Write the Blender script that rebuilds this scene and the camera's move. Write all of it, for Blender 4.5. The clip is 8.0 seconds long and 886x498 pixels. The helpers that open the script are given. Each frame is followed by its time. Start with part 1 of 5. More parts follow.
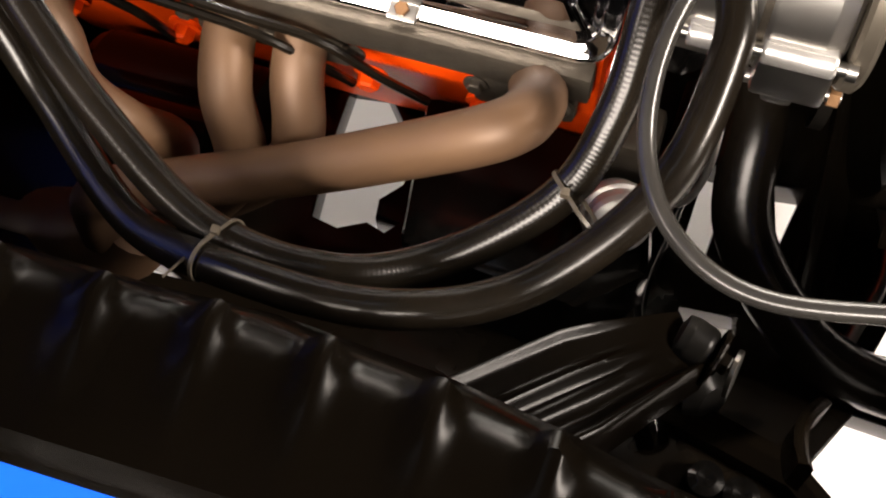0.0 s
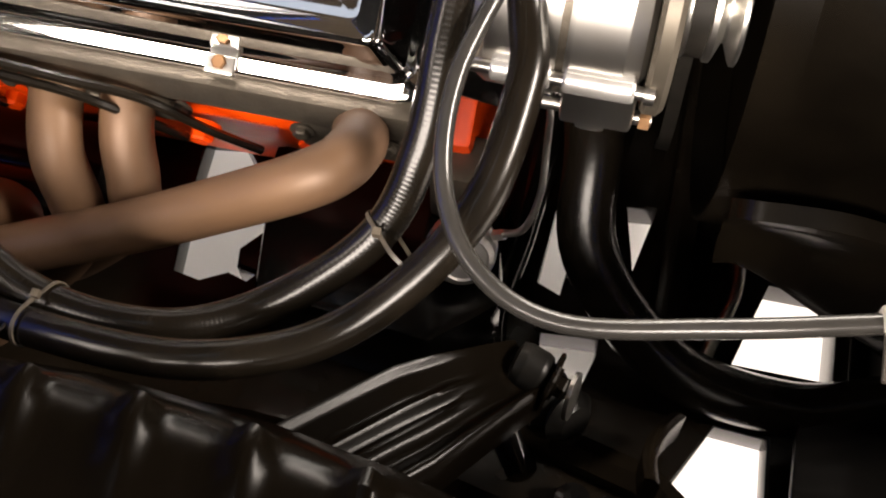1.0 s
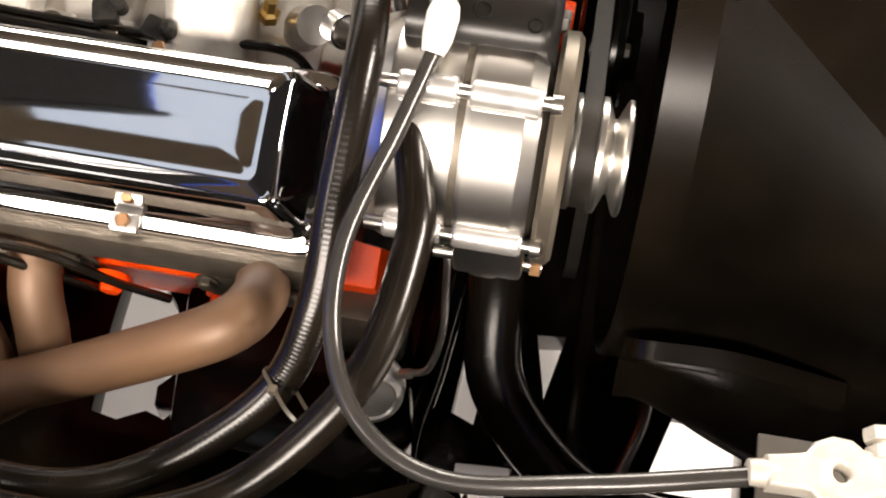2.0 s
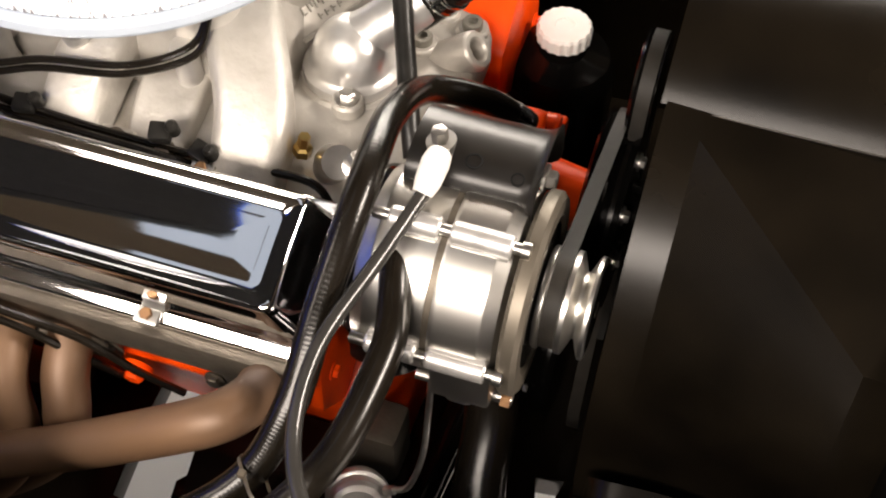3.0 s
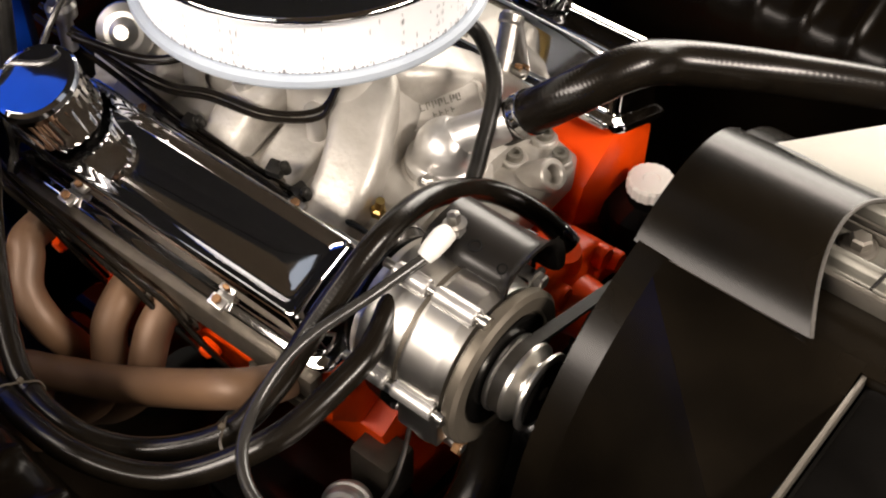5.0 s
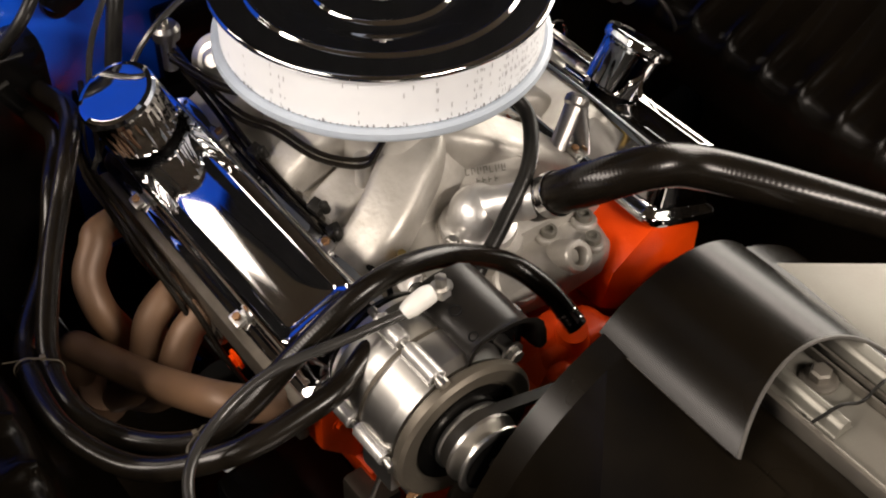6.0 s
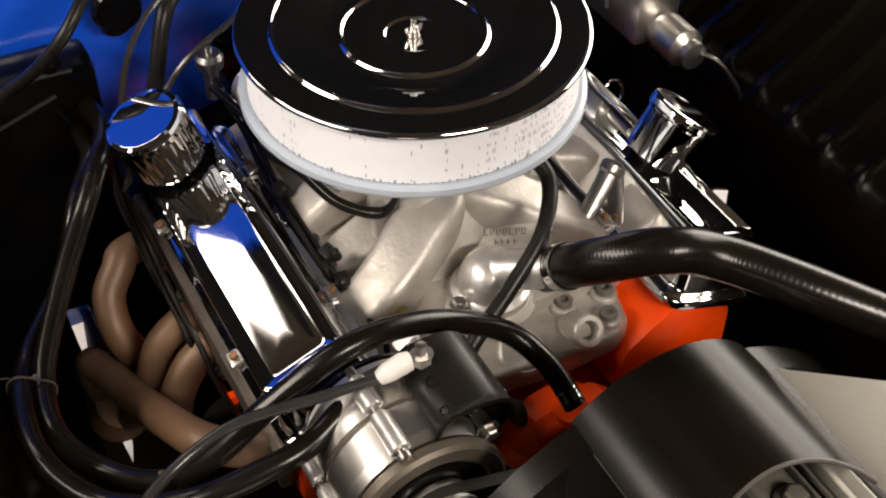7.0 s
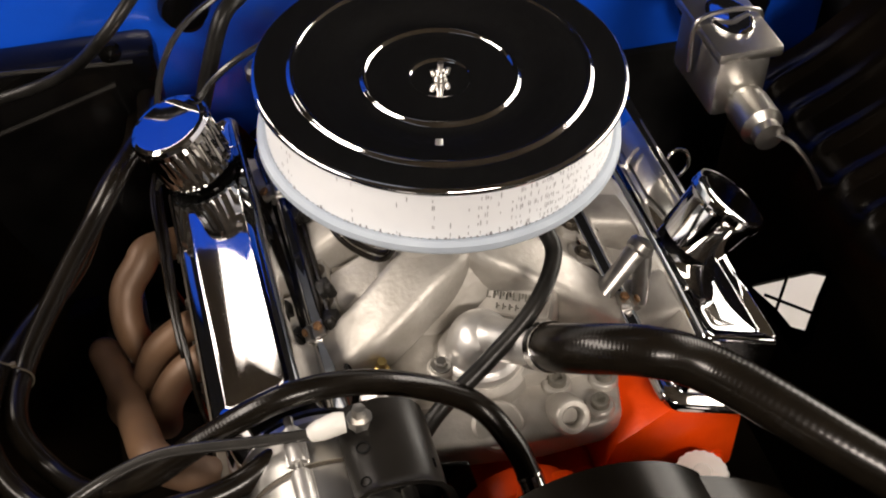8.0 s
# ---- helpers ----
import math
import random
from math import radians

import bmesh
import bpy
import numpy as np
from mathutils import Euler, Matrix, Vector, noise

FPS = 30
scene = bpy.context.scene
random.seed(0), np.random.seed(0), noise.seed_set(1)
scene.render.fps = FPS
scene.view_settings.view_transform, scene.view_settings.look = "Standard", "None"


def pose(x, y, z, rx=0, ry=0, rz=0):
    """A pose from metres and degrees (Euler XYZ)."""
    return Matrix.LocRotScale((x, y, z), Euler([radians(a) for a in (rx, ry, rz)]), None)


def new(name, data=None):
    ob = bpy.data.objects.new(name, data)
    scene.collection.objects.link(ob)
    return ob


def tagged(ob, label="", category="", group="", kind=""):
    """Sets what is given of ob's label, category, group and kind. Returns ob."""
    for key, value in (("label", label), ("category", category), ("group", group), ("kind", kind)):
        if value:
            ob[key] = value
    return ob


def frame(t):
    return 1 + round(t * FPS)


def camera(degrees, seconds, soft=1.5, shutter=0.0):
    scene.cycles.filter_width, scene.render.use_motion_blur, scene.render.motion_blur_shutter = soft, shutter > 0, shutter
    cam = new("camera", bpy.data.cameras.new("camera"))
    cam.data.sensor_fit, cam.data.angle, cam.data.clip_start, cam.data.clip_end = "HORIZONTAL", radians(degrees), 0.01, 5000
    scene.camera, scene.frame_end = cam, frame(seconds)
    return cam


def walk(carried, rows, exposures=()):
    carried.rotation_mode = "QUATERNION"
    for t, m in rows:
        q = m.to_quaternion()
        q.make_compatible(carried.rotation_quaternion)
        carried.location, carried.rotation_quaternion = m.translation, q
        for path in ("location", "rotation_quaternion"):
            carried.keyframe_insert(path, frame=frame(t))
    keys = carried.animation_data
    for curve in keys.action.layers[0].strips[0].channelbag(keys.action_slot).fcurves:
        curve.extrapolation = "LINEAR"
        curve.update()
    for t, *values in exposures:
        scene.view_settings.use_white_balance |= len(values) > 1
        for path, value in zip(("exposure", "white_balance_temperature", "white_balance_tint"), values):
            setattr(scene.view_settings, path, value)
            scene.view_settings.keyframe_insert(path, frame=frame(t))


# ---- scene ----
cam = camera(38.6, 8.0, soft=2.0)
ROWS = [
    (0.0, 0.2931, -0.7147, 1.4490, 24.18, 0.99, 17.17),
    (0.5, 0.3332, -0.7076, 1.4484, 24.58, 1.28, 14.26),
    (1.0, 0.3622, -0.7000, 1.4605, 25.80, 0.25, 12.22),
    (1.5, 0.3844, -0.6840, 1.4800, 27.83, 0.03, 10.76),
    (2.0, 0.3921, -0.6743, 1.5025, 30.02, -1.09, 9.94),
    (2.2, 0.3988, -0.6727, 1.5149, 30.84, -1.27, 10.45),
    (3.3, 0.5190, -0.7383, 1.5816, 39.25, -0.77, 21.26),
    (3.5, 0.5269, -0.7422, 1.5917, 39.83, -1.20, 22.85),
    (4.0, 0.6001, -0.7607, 1.6269, 42.07, -1.02, 27.18),
    (4.5, 0.6816, -0.7755, 1.6725, 43.33, -2.06, 32.74),
    (4.7, 0.7166, -0.7831, 1.6784, 43.13, -1.87, 35.12),
    (5.8, 0.9155, -0.6749, 1.7508, 44.92, -0.69, 50.08),
    (6.0, 0.9355, -0.6507, 1.7563, 44.94, -1.24, 52.75),
    (6.5, 0.9657, -0.5942, 1.7675, 45.23, -1.02, 56.46),
    (7.0, 0.9606, -0.5040, 1.7705, 45.32, -0.90, 61.34),
    (7.5, 0.9618, -0.3858, 1.7681, 44.92, -1.26, 67.86),
    (8.0, 0.9613, -0.2779, 1.7738, 44.92, -0.87, 74.38),
]
walk(cam, [(t, pose(*row)) for t, *row in ROWS], exposures=[(0.0, 0.6), (1.0, 0.72), (2.2, 0.7), (3.3, 0.25), (4.7, 0.1), (5.8, -0.5), (8.0, -0.6)])

# ---- world and lamps ----
world = bpy.data.worlds.new("hall")
scene.world = world
world.use_nodes = True
world.node_tree.nodes["Background"].inputs[0].default_value = (0.9, 0.85, 0.8, 1)
world.node_tree.nodes["Background"].inputs[1].default_value = 0.0
# Unseen panels set from highlights; the front one also brightens filter and floor.
LAMPS = [
    (-1.2, 4.95, 0, 3.6, 1.9, 14.5, "bright warm white ceiling light panel"),
    (-0.35, -3.45, 0, 3.0, 1.3, 30.0, "wide warm white ceiling light panel"),
    (3.4, 0.2, 90, 1.6, 0.7, 95.0, "warm white ceiling light panel before the car"),
    (-2.81, -1.89, 57, 1.6, 0.8, 6.0, "dim warm white ceiling light panel behind the car"),
]


# ---- materials ----
def mat(name, base, rough=0.5, metal=0.0, base2=None, scale=30.0, bump=0.0, bump_scale=200.0, coat=0.0, rough_var=0.0, emit=None,
        stretch=(1, 1, 1), spec=0.5, rand=0.0, detail=3.0):
    m = bpy.data.materials.new(name)
    m.use_nodes = True
    n, l = m.node_tree.nodes, m.node_tree.links
    b = n["Principled BSDF"]
    b.inputs["Metallic"].default_value = metal
    b.inputs["Specular IOR Level"].default_value = spec
    b.inputs["Coat Weight"].default_value = coat
    b.inputs["Coat Roughness"].default_value = 0.06
    co = n.new("ShaderNodeTexCoord")
    mp = n.new("ShaderNodeMapping")
    mp.inputs["Scale"].default_value = stretch
    l.new(co.outputs["Object"], mp.inputs["Vector"])
    nz = n.new("ShaderNodeTexNoise")
    nz.inputs["Scale"].default_value = scale
    nz.inputs["Detail"].default_value = detail
    nz.inputs["Roughness"].default_value = 0.48
    l.new(mp.outputs[0], nz.inputs["Vector"])
    mix = n.new("ShaderNodeMix")
    mix.data_type = "RGBA"
    mix.inputs["A"].default_value = (*base, 1)
    mix.inputs["B"].default_value = (*(base2 or [c * 0.8 for c in base]), 1)
    ramp = n.new("ShaderNodeMapRange")
    ramp.inputs["From Min"].default_value, ramp.inputs["From Max"].default_value = 0.25, 0.75
    l.new(nz.outputs["Fac"], ramp.inputs["Value"])
    l.new(ramp.outputs[0], mix.inputs["Factor"])
    col = mix.outputs["Result"]
    if rand:
        info = n.new("ShaderNodeObjectInfo")
        hsv = n.new("ShaderNodeHueSaturation")
        mr = n.new("ShaderNodeMapRange")
        mr.inputs["To Min"].default_value, mr.inputs["To Max"].default_value = 1 - rand, 1 + rand
        l.new(info.outputs["Random"], mr.inputs["Value"])
        l.new(mr.outputs[0], hsv.inputs["Value"])
        l.new(col, hsv.inputs["Color"])
        col = hsv.outputs[0]
    l.new(col, b.inputs["Base Color"])
    nz2 = n.new("ShaderNodeTexNoise")
    nz2.inputs["Scale"].default_value = scale * 3.1
    nz2.inputs["Detail"].default_value = 3
    l.new(mp.outputs[0], nz2.inputs["Vector"])
    rr = n.new("ShaderNodeMapRange")
    rr.inputs["From Min"].default_value, rr.inputs["From Max"].default_value = 0.3, 0.7
    rr.inputs["To Min"].default_value = max(0.02, rough - rough_var)
    rr.inputs["To Max"].default_value = min(1, rough + rough_var)
    l.new(nz2.outputs["Fac"], rr.inputs["Value"])
    b.inputs["Roughness"].default_value = rough
    if rough_var:
        l.new(rr.outputs[0], b.inputs["Roughness"])
    if bump:
        nz3 = n.new("ShaderNodeTexNoise")
        nz3.inputs["Scale"].default_value = bump_scale
        nz3.inputs["Detail"].default_value = 4
        l.new(mp.outputs[0], nz3.inputs["Vector"])
        bp = n.new("ShaderNodeBump")
        bp.inputs["Strength"].default_value = bump
        bp.inputs["Distance"].default_value = 0.002
        l.new(nz3.outputs["Fac"], bp.inputs["Height"])
        l.new(bp.outputs[0], b.inputs["Normal"])
    if emit:
        b.inputs["Emission Color"].default_value = (*emit[0], 1)
        b.inputs["Emission Strength"].default_value = emit[1]
    return m


CHROME = mat("chrome", (0.82, 0.82, 0.82), 0.05, 1.0, (0.76, 0.76, 0.77), 14, bump=0.03, bump_scale=14)
CHROME_DARK = mat("chrome_worn", (0.62, 0.60, 0.57), 0.16, 1.0, (0.50, 0.47, 0.43), 40)
CAST = mat("cast_aluminium", (0.57, 0.55, 0.51), 0.46, 0.45, (0.36, 0.335, 0.295), 26, bump=0.28, bump_scale=190, rough_var=0.08, detail=6.0)
SATIN = mat("satin_aluminium", (0.70, 0.69, 0.67), 0.36, 0.75, (0.54, 0.525, 0.50), 34, bump=0.10, bump_scale=160, rough_var=0.07, detail=5.0)
ALU = mat("machined_aluminium", (0.66, 0.65, 0.62), 0.32, 1.0, (0.60, 0.58, 0.54), 24)
STEEL = mat("zinc_steel", (0.55, 0.54, 0.52), 0.32, 1.0, (0.38, 0.36, 0.33), 60)
BRASS = mat("brass", (0.62, 0.45, 0.17), 0.3, 1.0, (0.45, 0.31, 0.11), 80)
ORANGE = mat("orange_enamel", (0.92, 0.078, 0.002), 0.36, 0.0, (0.80, 0.058, 0.002), 22, bump=0.15, bump_scale=160, spec=0.18)
TAN = mat("heat_tinted_header", (0.185, 0.103, 0.052), 0.50, 0.20, (0.112, 0.066, 0.040), 9, bump=0.06, bump_scale=120)
RUBBER = mat("black_rubber", (0.0040, 0.0031, 0.0021), 0.24, 0.0, (0.0085, 0.0064, 0.0042), 35, bump=0.05, bump_scale=90, spec=0.32)
RUBBER_DULL = mat("dull_rubber", (0.005, 0.0047, 0.0044), 0.33, 0.0, (0.018, 0.017, 0.015), 45, bump=0.05, bump_scale=400, spec=0.22)
BELT = mat("belt_rubber", (0.013, 0.0115, 0.0095), 0.55, 0.0, (0.022, 0.0195, 0.016), 90, spec=0.2)
CABLE = mat("grey_cable", (0.018, 0.0172, 0.016), 0.24, 0.0, (0.030, 0.028, 0.025), 40)
PLASTIC = mat("satin_black_plastic", (0.0016, 0.0012, 0.0008), 0.25, 0.0, (0.0075, 0.0056, 0.0034), 9, bump=0.03, bump_scale=40, spec=0.15)
BLACK = mat("chassis_black", (0.0014, 0.0013, 0.0012), 0.16, 0.0, (0.005, 0.0046, 0.0042), 16, bump=0.03, bump_scale=25, spec=0.2)
INNER = mat("gloss_black_inner_panel", (0.0014, 0.0010, 0.0006), 0.24, 0.0, (0.0040, 0.0028, 0.0016), 6, bump=0.05, bump_scale=24, spec=0.09)
CHASSIS = mat("dusty_chassis_black", (0.009, 0.0066, 0.0040), 0.20, 0.0, (0.004, 0.003, 0.0021), 14, bump=0.06, bump_scale=30, spec=0.20)
BLUE = mat("blue_car_paint", (0.007, 0.100, 0.78), 0.25, 0.0, (0.006, 0.084, 0.68), 8, coat=0.6)
WHITE = mat("white_plastic", (0.74, 0.73, 0.70), 0.4, 0.0, (0.70, 0.68, 0.63), 60)
PAPER = mat("filter_paper", (0.92, 0.94, 0.96), 0.85, 0.0, (0.89, 0.91, 0.94), 50)
RIM = mat("pale_grey_rim", (0.50, 0.56, 0.63), 0.35, 0.1, (0.44, 0.50, 0.58), 30)
FLOOR = mat("pale_garage_floor", (0.86, 0.83, 0.82), 0.5, 0.0, (0.78, 0.75, 0.73), 3, bump=0.1, bump_scale=60)
WALL = mat("hall_wall", (0.03, 0.028, 0.026), 0.8, 0.0, (0.022, 0.021, 0.02), 2, spec=0.1)
CEIL = mat("hall_ceiling", (0.030, 0.023, 0.015), 0.85, 0.0, (0.024, 0.018, 0.012), 2, spec=0.1)
BEIGE = mat("pale_aluminium_panel", (0.21, 0.205, 0.175), 0.42, 0.4, (0.18, 0.165, 0.14), 12, bump=0.06, bump_scale=500)
GASKET = mat("grey_gasket_steel", (0.13, 0.112, 0.088), 0.45, 0.7, (0.085, 0.073, 0.058), 50, bump=0.2, bump_scale=300)
RUST = mat("rusty_bolt", (0.34, 0.19, 0.09), 0.5, 0.7, (0.22, 0.12, 0.06), 120)
PAD = mat("black_hood_pad", (0.006, 0.006, 0.006), 0.9, 0.0, (0.010, 0.010, 0.010), 40, bump=0.4, bump_scale=150, spec=0.06)
GLOW = mat("lamp_diffuser", (0.9, 0.9, 0.9), 0.5, emit=((1.0, 0.875, 0.77), 4.0))
BLUISH_PANE = mat("bluish_glow_pane", (0.8, 0.8, 0.8), 0.6, emit=((0.82, 0.92, 1.0), 0.35))
WARM_PANE = mat("warm_glow_pane", (0.5, 0.5, 0.5), 0.6, emit=((1.0, 0.93, 0.82), 10.0))
CEILING_PANE = mat("ceiling_glow_pane", (0.06, 0.06, 0.06), 0.6, emit=((0.70, 0.82, 1.0), 0.40))
DARK_STEEL = mat("satin_dark_steel", (0.0065, 0.0058, 0.005), 0.30, 0.0, (0.012, 0.0105, 0.0088), 18, bump=0.06, bump_scale=90, spec=0.30)
FAN = mat("tan_grey_fan_steel", (0.15, 0.13, 0.10), 0.42, 0.6, (0.11, 0.096, 0.076), 25, bump=0.04, bump_scale=150)
BRACKET = mat("dull_cast_bracket", (0.17, 0.155, 0.13), 0.42, 0.5, (0.13, 0.118, 0.10), 30, bump=0.05, bump_scale=80)
WORN_LIT = mat("scuffed_lit_edge", (0.09, 0.083, 0.074), 0.5, 0.0, (0.05, 0.047, 0.042), 60)
TIE = mat("dusty_nylon", (0.085, 0.070, 0.050), 0.45, 0.0, (0.045, 0.037, 0.027), 60)
LEAD = mat("cast_lead", (0.50, 0.475, 0.42), 0.45, 0.35, (0.38, 0.35, 0.30), 70, bump=0.25, bump_scale=220)
TRAY = mat("grey_plastic_plate", (0.060, 0.053, 0.044), 0.5, 0.0, (0.045, 0.039, 0.032), 30)


# ---- builders ----
def thing(name, base, label, category, group="", kind=""):
    ob = new(name)
    ob.location = base
    ob.empty_display_size = 0.02
    return tagged(ob, label, category, group, kind)


def mesh_of(name, bm, material, smooth=40):
    bmesh.ops.recalc_face_normals(bm, faces=bm.faces[:])
    me = bpy.data.meshes.new(name)
    bm.to_mesh(me)
    bm.free()
    me.materials.append(material)
    if smooth:
        me.polygons.foreach_set("use_smooth", [True] * len(me.polygons))
        me.set_sharp_from_angle(angle=radians(smooth))
    return me


def part(name, bm, material, parent, label="", smooth=40):
    """Links one mesh, made in world places, under a thing or a part."""
    ob = new(name, mesh_of(name, bm, material, smooth))
    ob.parent = parent
    root = parent
    while root.parent:
        root = root.parent
    if root is parent:
        ob.matrix_parent_inverse = Matrix.Translation(root.location).inverted() if not root.data else Matrix()
    if label:
        ob["label"] = label
    return ob


def solid(name, bm, material, label, category, kind="", smooth=40, group=""):
    ob = new(name, mesh_of(name, bm, material, smooth))
    return tagged(ob, label, category, group, kind)


def catmull(points, n=8):
    c = [Vector(p) for p in points]
    c = [2 * c[0] - c[1]] + c + [2 * c[-1] - c[-2]]
    out = []
    for i in range(1, len(c) - 2):
        a, b, d, e = c[i - 1:i + 3]
        for k in range(n):
            s = k / n
            out.append(0.5 * (2 * b + (d - a) * s + (2 * a - 5 * b + 4 * d - e) * s * s + (3 * b - a - 3 * d + e) * s ** 3))
    return out + [c[-2].copy()]


def tube(points, radius, seg=14, n=8, ends=True, bm=None, straight=False, ripple=0.0):
    """A swept round tube; radius a number or one for each control point."""
    bm = bm or bmesh.new()
    path = [Vector(p) for p in points] if straight else catmull(points, n)
    m = len(path)
    up = None
    rings = []
    for i, p in enumerate(path):
        d = (path[min(i + 1, m - 1)] - path[max(i - 1, 0)]).normalized()
        if up is None:
            up = d.orthogonal().normalized()
        up = (up - d * up.dot(d)).normalized()
        side = d.cross(up)
        if isinstance(radius, (list, tuple)):
            f = i / (m - 1) * (len(radius) - 1)
            k = min(int(f), len(radius) - 2)
            r = radius[k] + (radius[k + 1] - radius[k]) * (f - k)
        else:
            r = radius
        if ripple:
            r *= 1 + ripple * (0, 0.5, 1, 0.5)[i % 4]
        rings.append([bm.verts.new(p + r * (math.cos(a) * up + math.sin(a) * side)) for a in (2 * math.pi * j / seg for j in range(seg))])
    for a, b in zip(rings, rings[1:]):
        for j in range(seg):
            bm.faces.new((a[j], a[(j + 1) % seg], b[(j + 1) % seg], b[j]))
    if ends:
        bm.faces.new(rings[0][::-1])
        bm.faces.new(rings[-1])
    return bm


def supported(points, gap=0.0008):
    """Adds a point close to both ends of each long step, so that flats stay flat under smooth shading."""
    out = [tuple(points[0])]
    for p, q in zip(points, points[1:]):
        d = math.dist(p[:2], q[:2])
        if d > 0.005:
            for s in (gap / d, 1 - gap / d):
                out.append(tuple(u + (v - u) * s for u, v in zip(p, q)))
        out.append(tuple(q))
    return out


def lathe(profile, m=Matrix(), seg=48, bm=None, wobble=None, soft=False):
    """Turns (radius, height) pairs round the z axis of m. wobble: a function of the angle's index that scales the radius."""
    bm = bm or bmesh.new()
    rings = []
    for r, h in (profile if soft else supported(profile)):
        if r < 1e-6:
            rings.append([bm.verts.new(m @ Vector((0, 0, h)))])
        else:
            rings.append([bm.verts.new(m @ Vector((r * (wobble(j) if wobble else 1) * math.cos(2 * math.pi * j / seg), r * (wobble(j) if wobble else 1) * math.sin(2 * math.pi * j / seg), h)))
                          for j in range(seg)])
    for a, b in zip(rings, rings[1:]):
        for j in range(seg):
            k = (j + 1) % seg
            if len(a) == 1 and len(b) == 1:
                continue
            if len(a) == 1:
                bm.faces.new((a[0], b[k], b[j]))
            elif len(b) == 1:
                bm.faces.new((a[j], a[k], b[0]))
            else:
                bm.faces.new((a[j], a[k], b[k], b[j]))
    for ring, flip in ((rings[0], True), (rings[-1], False)):
        if len(ring) > 2:
            bm.faces.new(ring[::-1] if flip else ring)
    return bm


def along(a, b):
    """The pose at a whose z axis points to b."""
    a, b = Vector(a), Vector(b)
    return Matrix.Translation(a) @ (b - a).to_track_quat("Z", "Y").to_matrix().to_4x4()


def box(x0, x1, y0, y1, z0, z1, bevel=0.0, m=Matrix(), bm=None, seg=2):
    own = bmesh.new()
    bmesh.ops.create_cube(own, size=1)
    for v in own.verts:
        v.co = Vector(((x0 + x1) / 2 + v.co.x * (x1 - x0), (y0 + y1) / 2 + v.co.y * (y1 - y0), (z0 + z1) / 2 + v.co.z * (z1 - z0)))
    if bevel:
        bmesh.ops.bevel(own, geom=own.edges[:], offset=bevel, segments=seg, profile=0.6, affect="EDGES")
    bmesh.ops.transform(own, matrix=m, verts=own.verts)
    return merge(own, bm)


def merge(own, bm):
    if bm is None:
        return own
    me = bpy.data.meshes.new("tmp")
    own.to_mesh(me)
    own.free()
    bm.from_mesh(me)
    bpy.data.meshes.remove(me)
    return bm


def prism(outline, depth, m=Matrix(), bevel=0.0, bm=None, seg=2):
    """A flat outline in the xy plane of m, raised by depth along its z."""
    own = bmesh.new()
    face = own.faces.new([own.verts.new((x, y, 0)) for x, y in outline])
    out = bmesh.ops.extrude_face_region(own, geom=[face])
    bmesh.ops.translate(own, vec=(0, 0, depth), verts=[v for v in out["geom"] if isinstance(v, bmesh.types.BMVert)])
    if bevel:
        bmesh.ops.bevel(own, geom=own.edges[:], offset=bevel, segments=seg, profile=0.6, affect="EDGES")
    bmesh.ops.transform(own, matrix=m, verts=own.verts)
    return merge(own, bm)


def loft(rings, closed=True, caps=True, bm=None):
    bm = bm or bmesh.new()
    vs = [[bm.verts.new(p) for p in ring] for ring in rings]
    n = len(vs[0])
    for a, b in zip(vs, vs[1:]):
        for j in range(n if closed else n - 1):
            bm.faces.new((a[j], a[(j + 1) % n], b[(j + 1) % n], b[j]))
    if caps and closed:
        bm.faces.new(vs[0][::-1])
        bm.faces.new(vs[-1])
    return bm


def rounded(hx, hy, r, n=4):
    """A rounded rectangle's outline, half sizes hx and hy."""
    out = []
    for cx, cy, a0 in ((hx - r, hy - r, 0), (-hx + r, hy - r, 90), (-hx + r, -hy + r, 180), (hx - r, -hy + r, 270)):
        for k in range(n + 1):
            a = radians(a0 + 90 * k / n)
            out.append((cx + r * math.cos(a), cy + r * math.sin(a)))
    return out


def bolt(parent, at, axis, r=0.007, h=0.006, material=STEEL, name="bolt", washer=True):
    m = along(at, Vector(at) + Vector(axis))
    bm = lathe([(r * 1.45, 0), (r * 1.45, h * 0.25), (r * 1.2, h * 0.3)], m, 18) if washer else bmesh.new()
    lathe([(r, h * 0.28), (r, h * 0.85), (r * 0.8, h), (0, h)], m, 6, bm)
    return part(name, bm, material, parent, smooth=25)


# ---- hall: floor, walls, ceiling, lamps ----
solid("floor", box(-6, 6, -6, 6, -0.1, 0), FLOOR, "pale grey smooth garage floor under the car", "floor", "structure", 0)
# Walls and ceiling are unseen; their dark colour keeps stray fill light low.
solid("wall_north", box(6, 6.2, -6.2, 6.2, -0.1, 3.4), WALL, "plain dim hall wall", "wall", "structure", 0)
solid("wall_south", box(-6.2, -6, -6.2, 6.2, -0.1, 3.4), WALL, "plain dim hall wall", "wall", "structure", 0)
east = box(-6, -4.5, 6, 6.2, -0.1, 3.4)
box(2.2, 6, 6, 6.2, -0.1, 3.4, bm=east)
box(-4.5, 2.2, 6, 6.2, -0.1, 1.0, bm=east)
box(-4.5, 2.2, 6, 6.2, 3.2, 3.4, bm=east)
solid("wall_east", east, WALL, "plain dim hall wall with a wide opening for a glowing pane", "wall", "structure", 0)
# Unseen glowing pane, added to put a warm sheen on the shroud's cap.
solid("glow_pane_east", box(-4.5, 2.2, 6.08, 6.12, 1.0, 3.2), WARM_PANE, "wide unseen glowing pane in the hall wall, for the shroud cap's sheen", "window", "structure", 0)
west = box(-6, -1.6, -6.2, -6, -0.1, 3.4)
box(2.9, 6, -6.2, -6, -0.1, 3.4, bm=west)
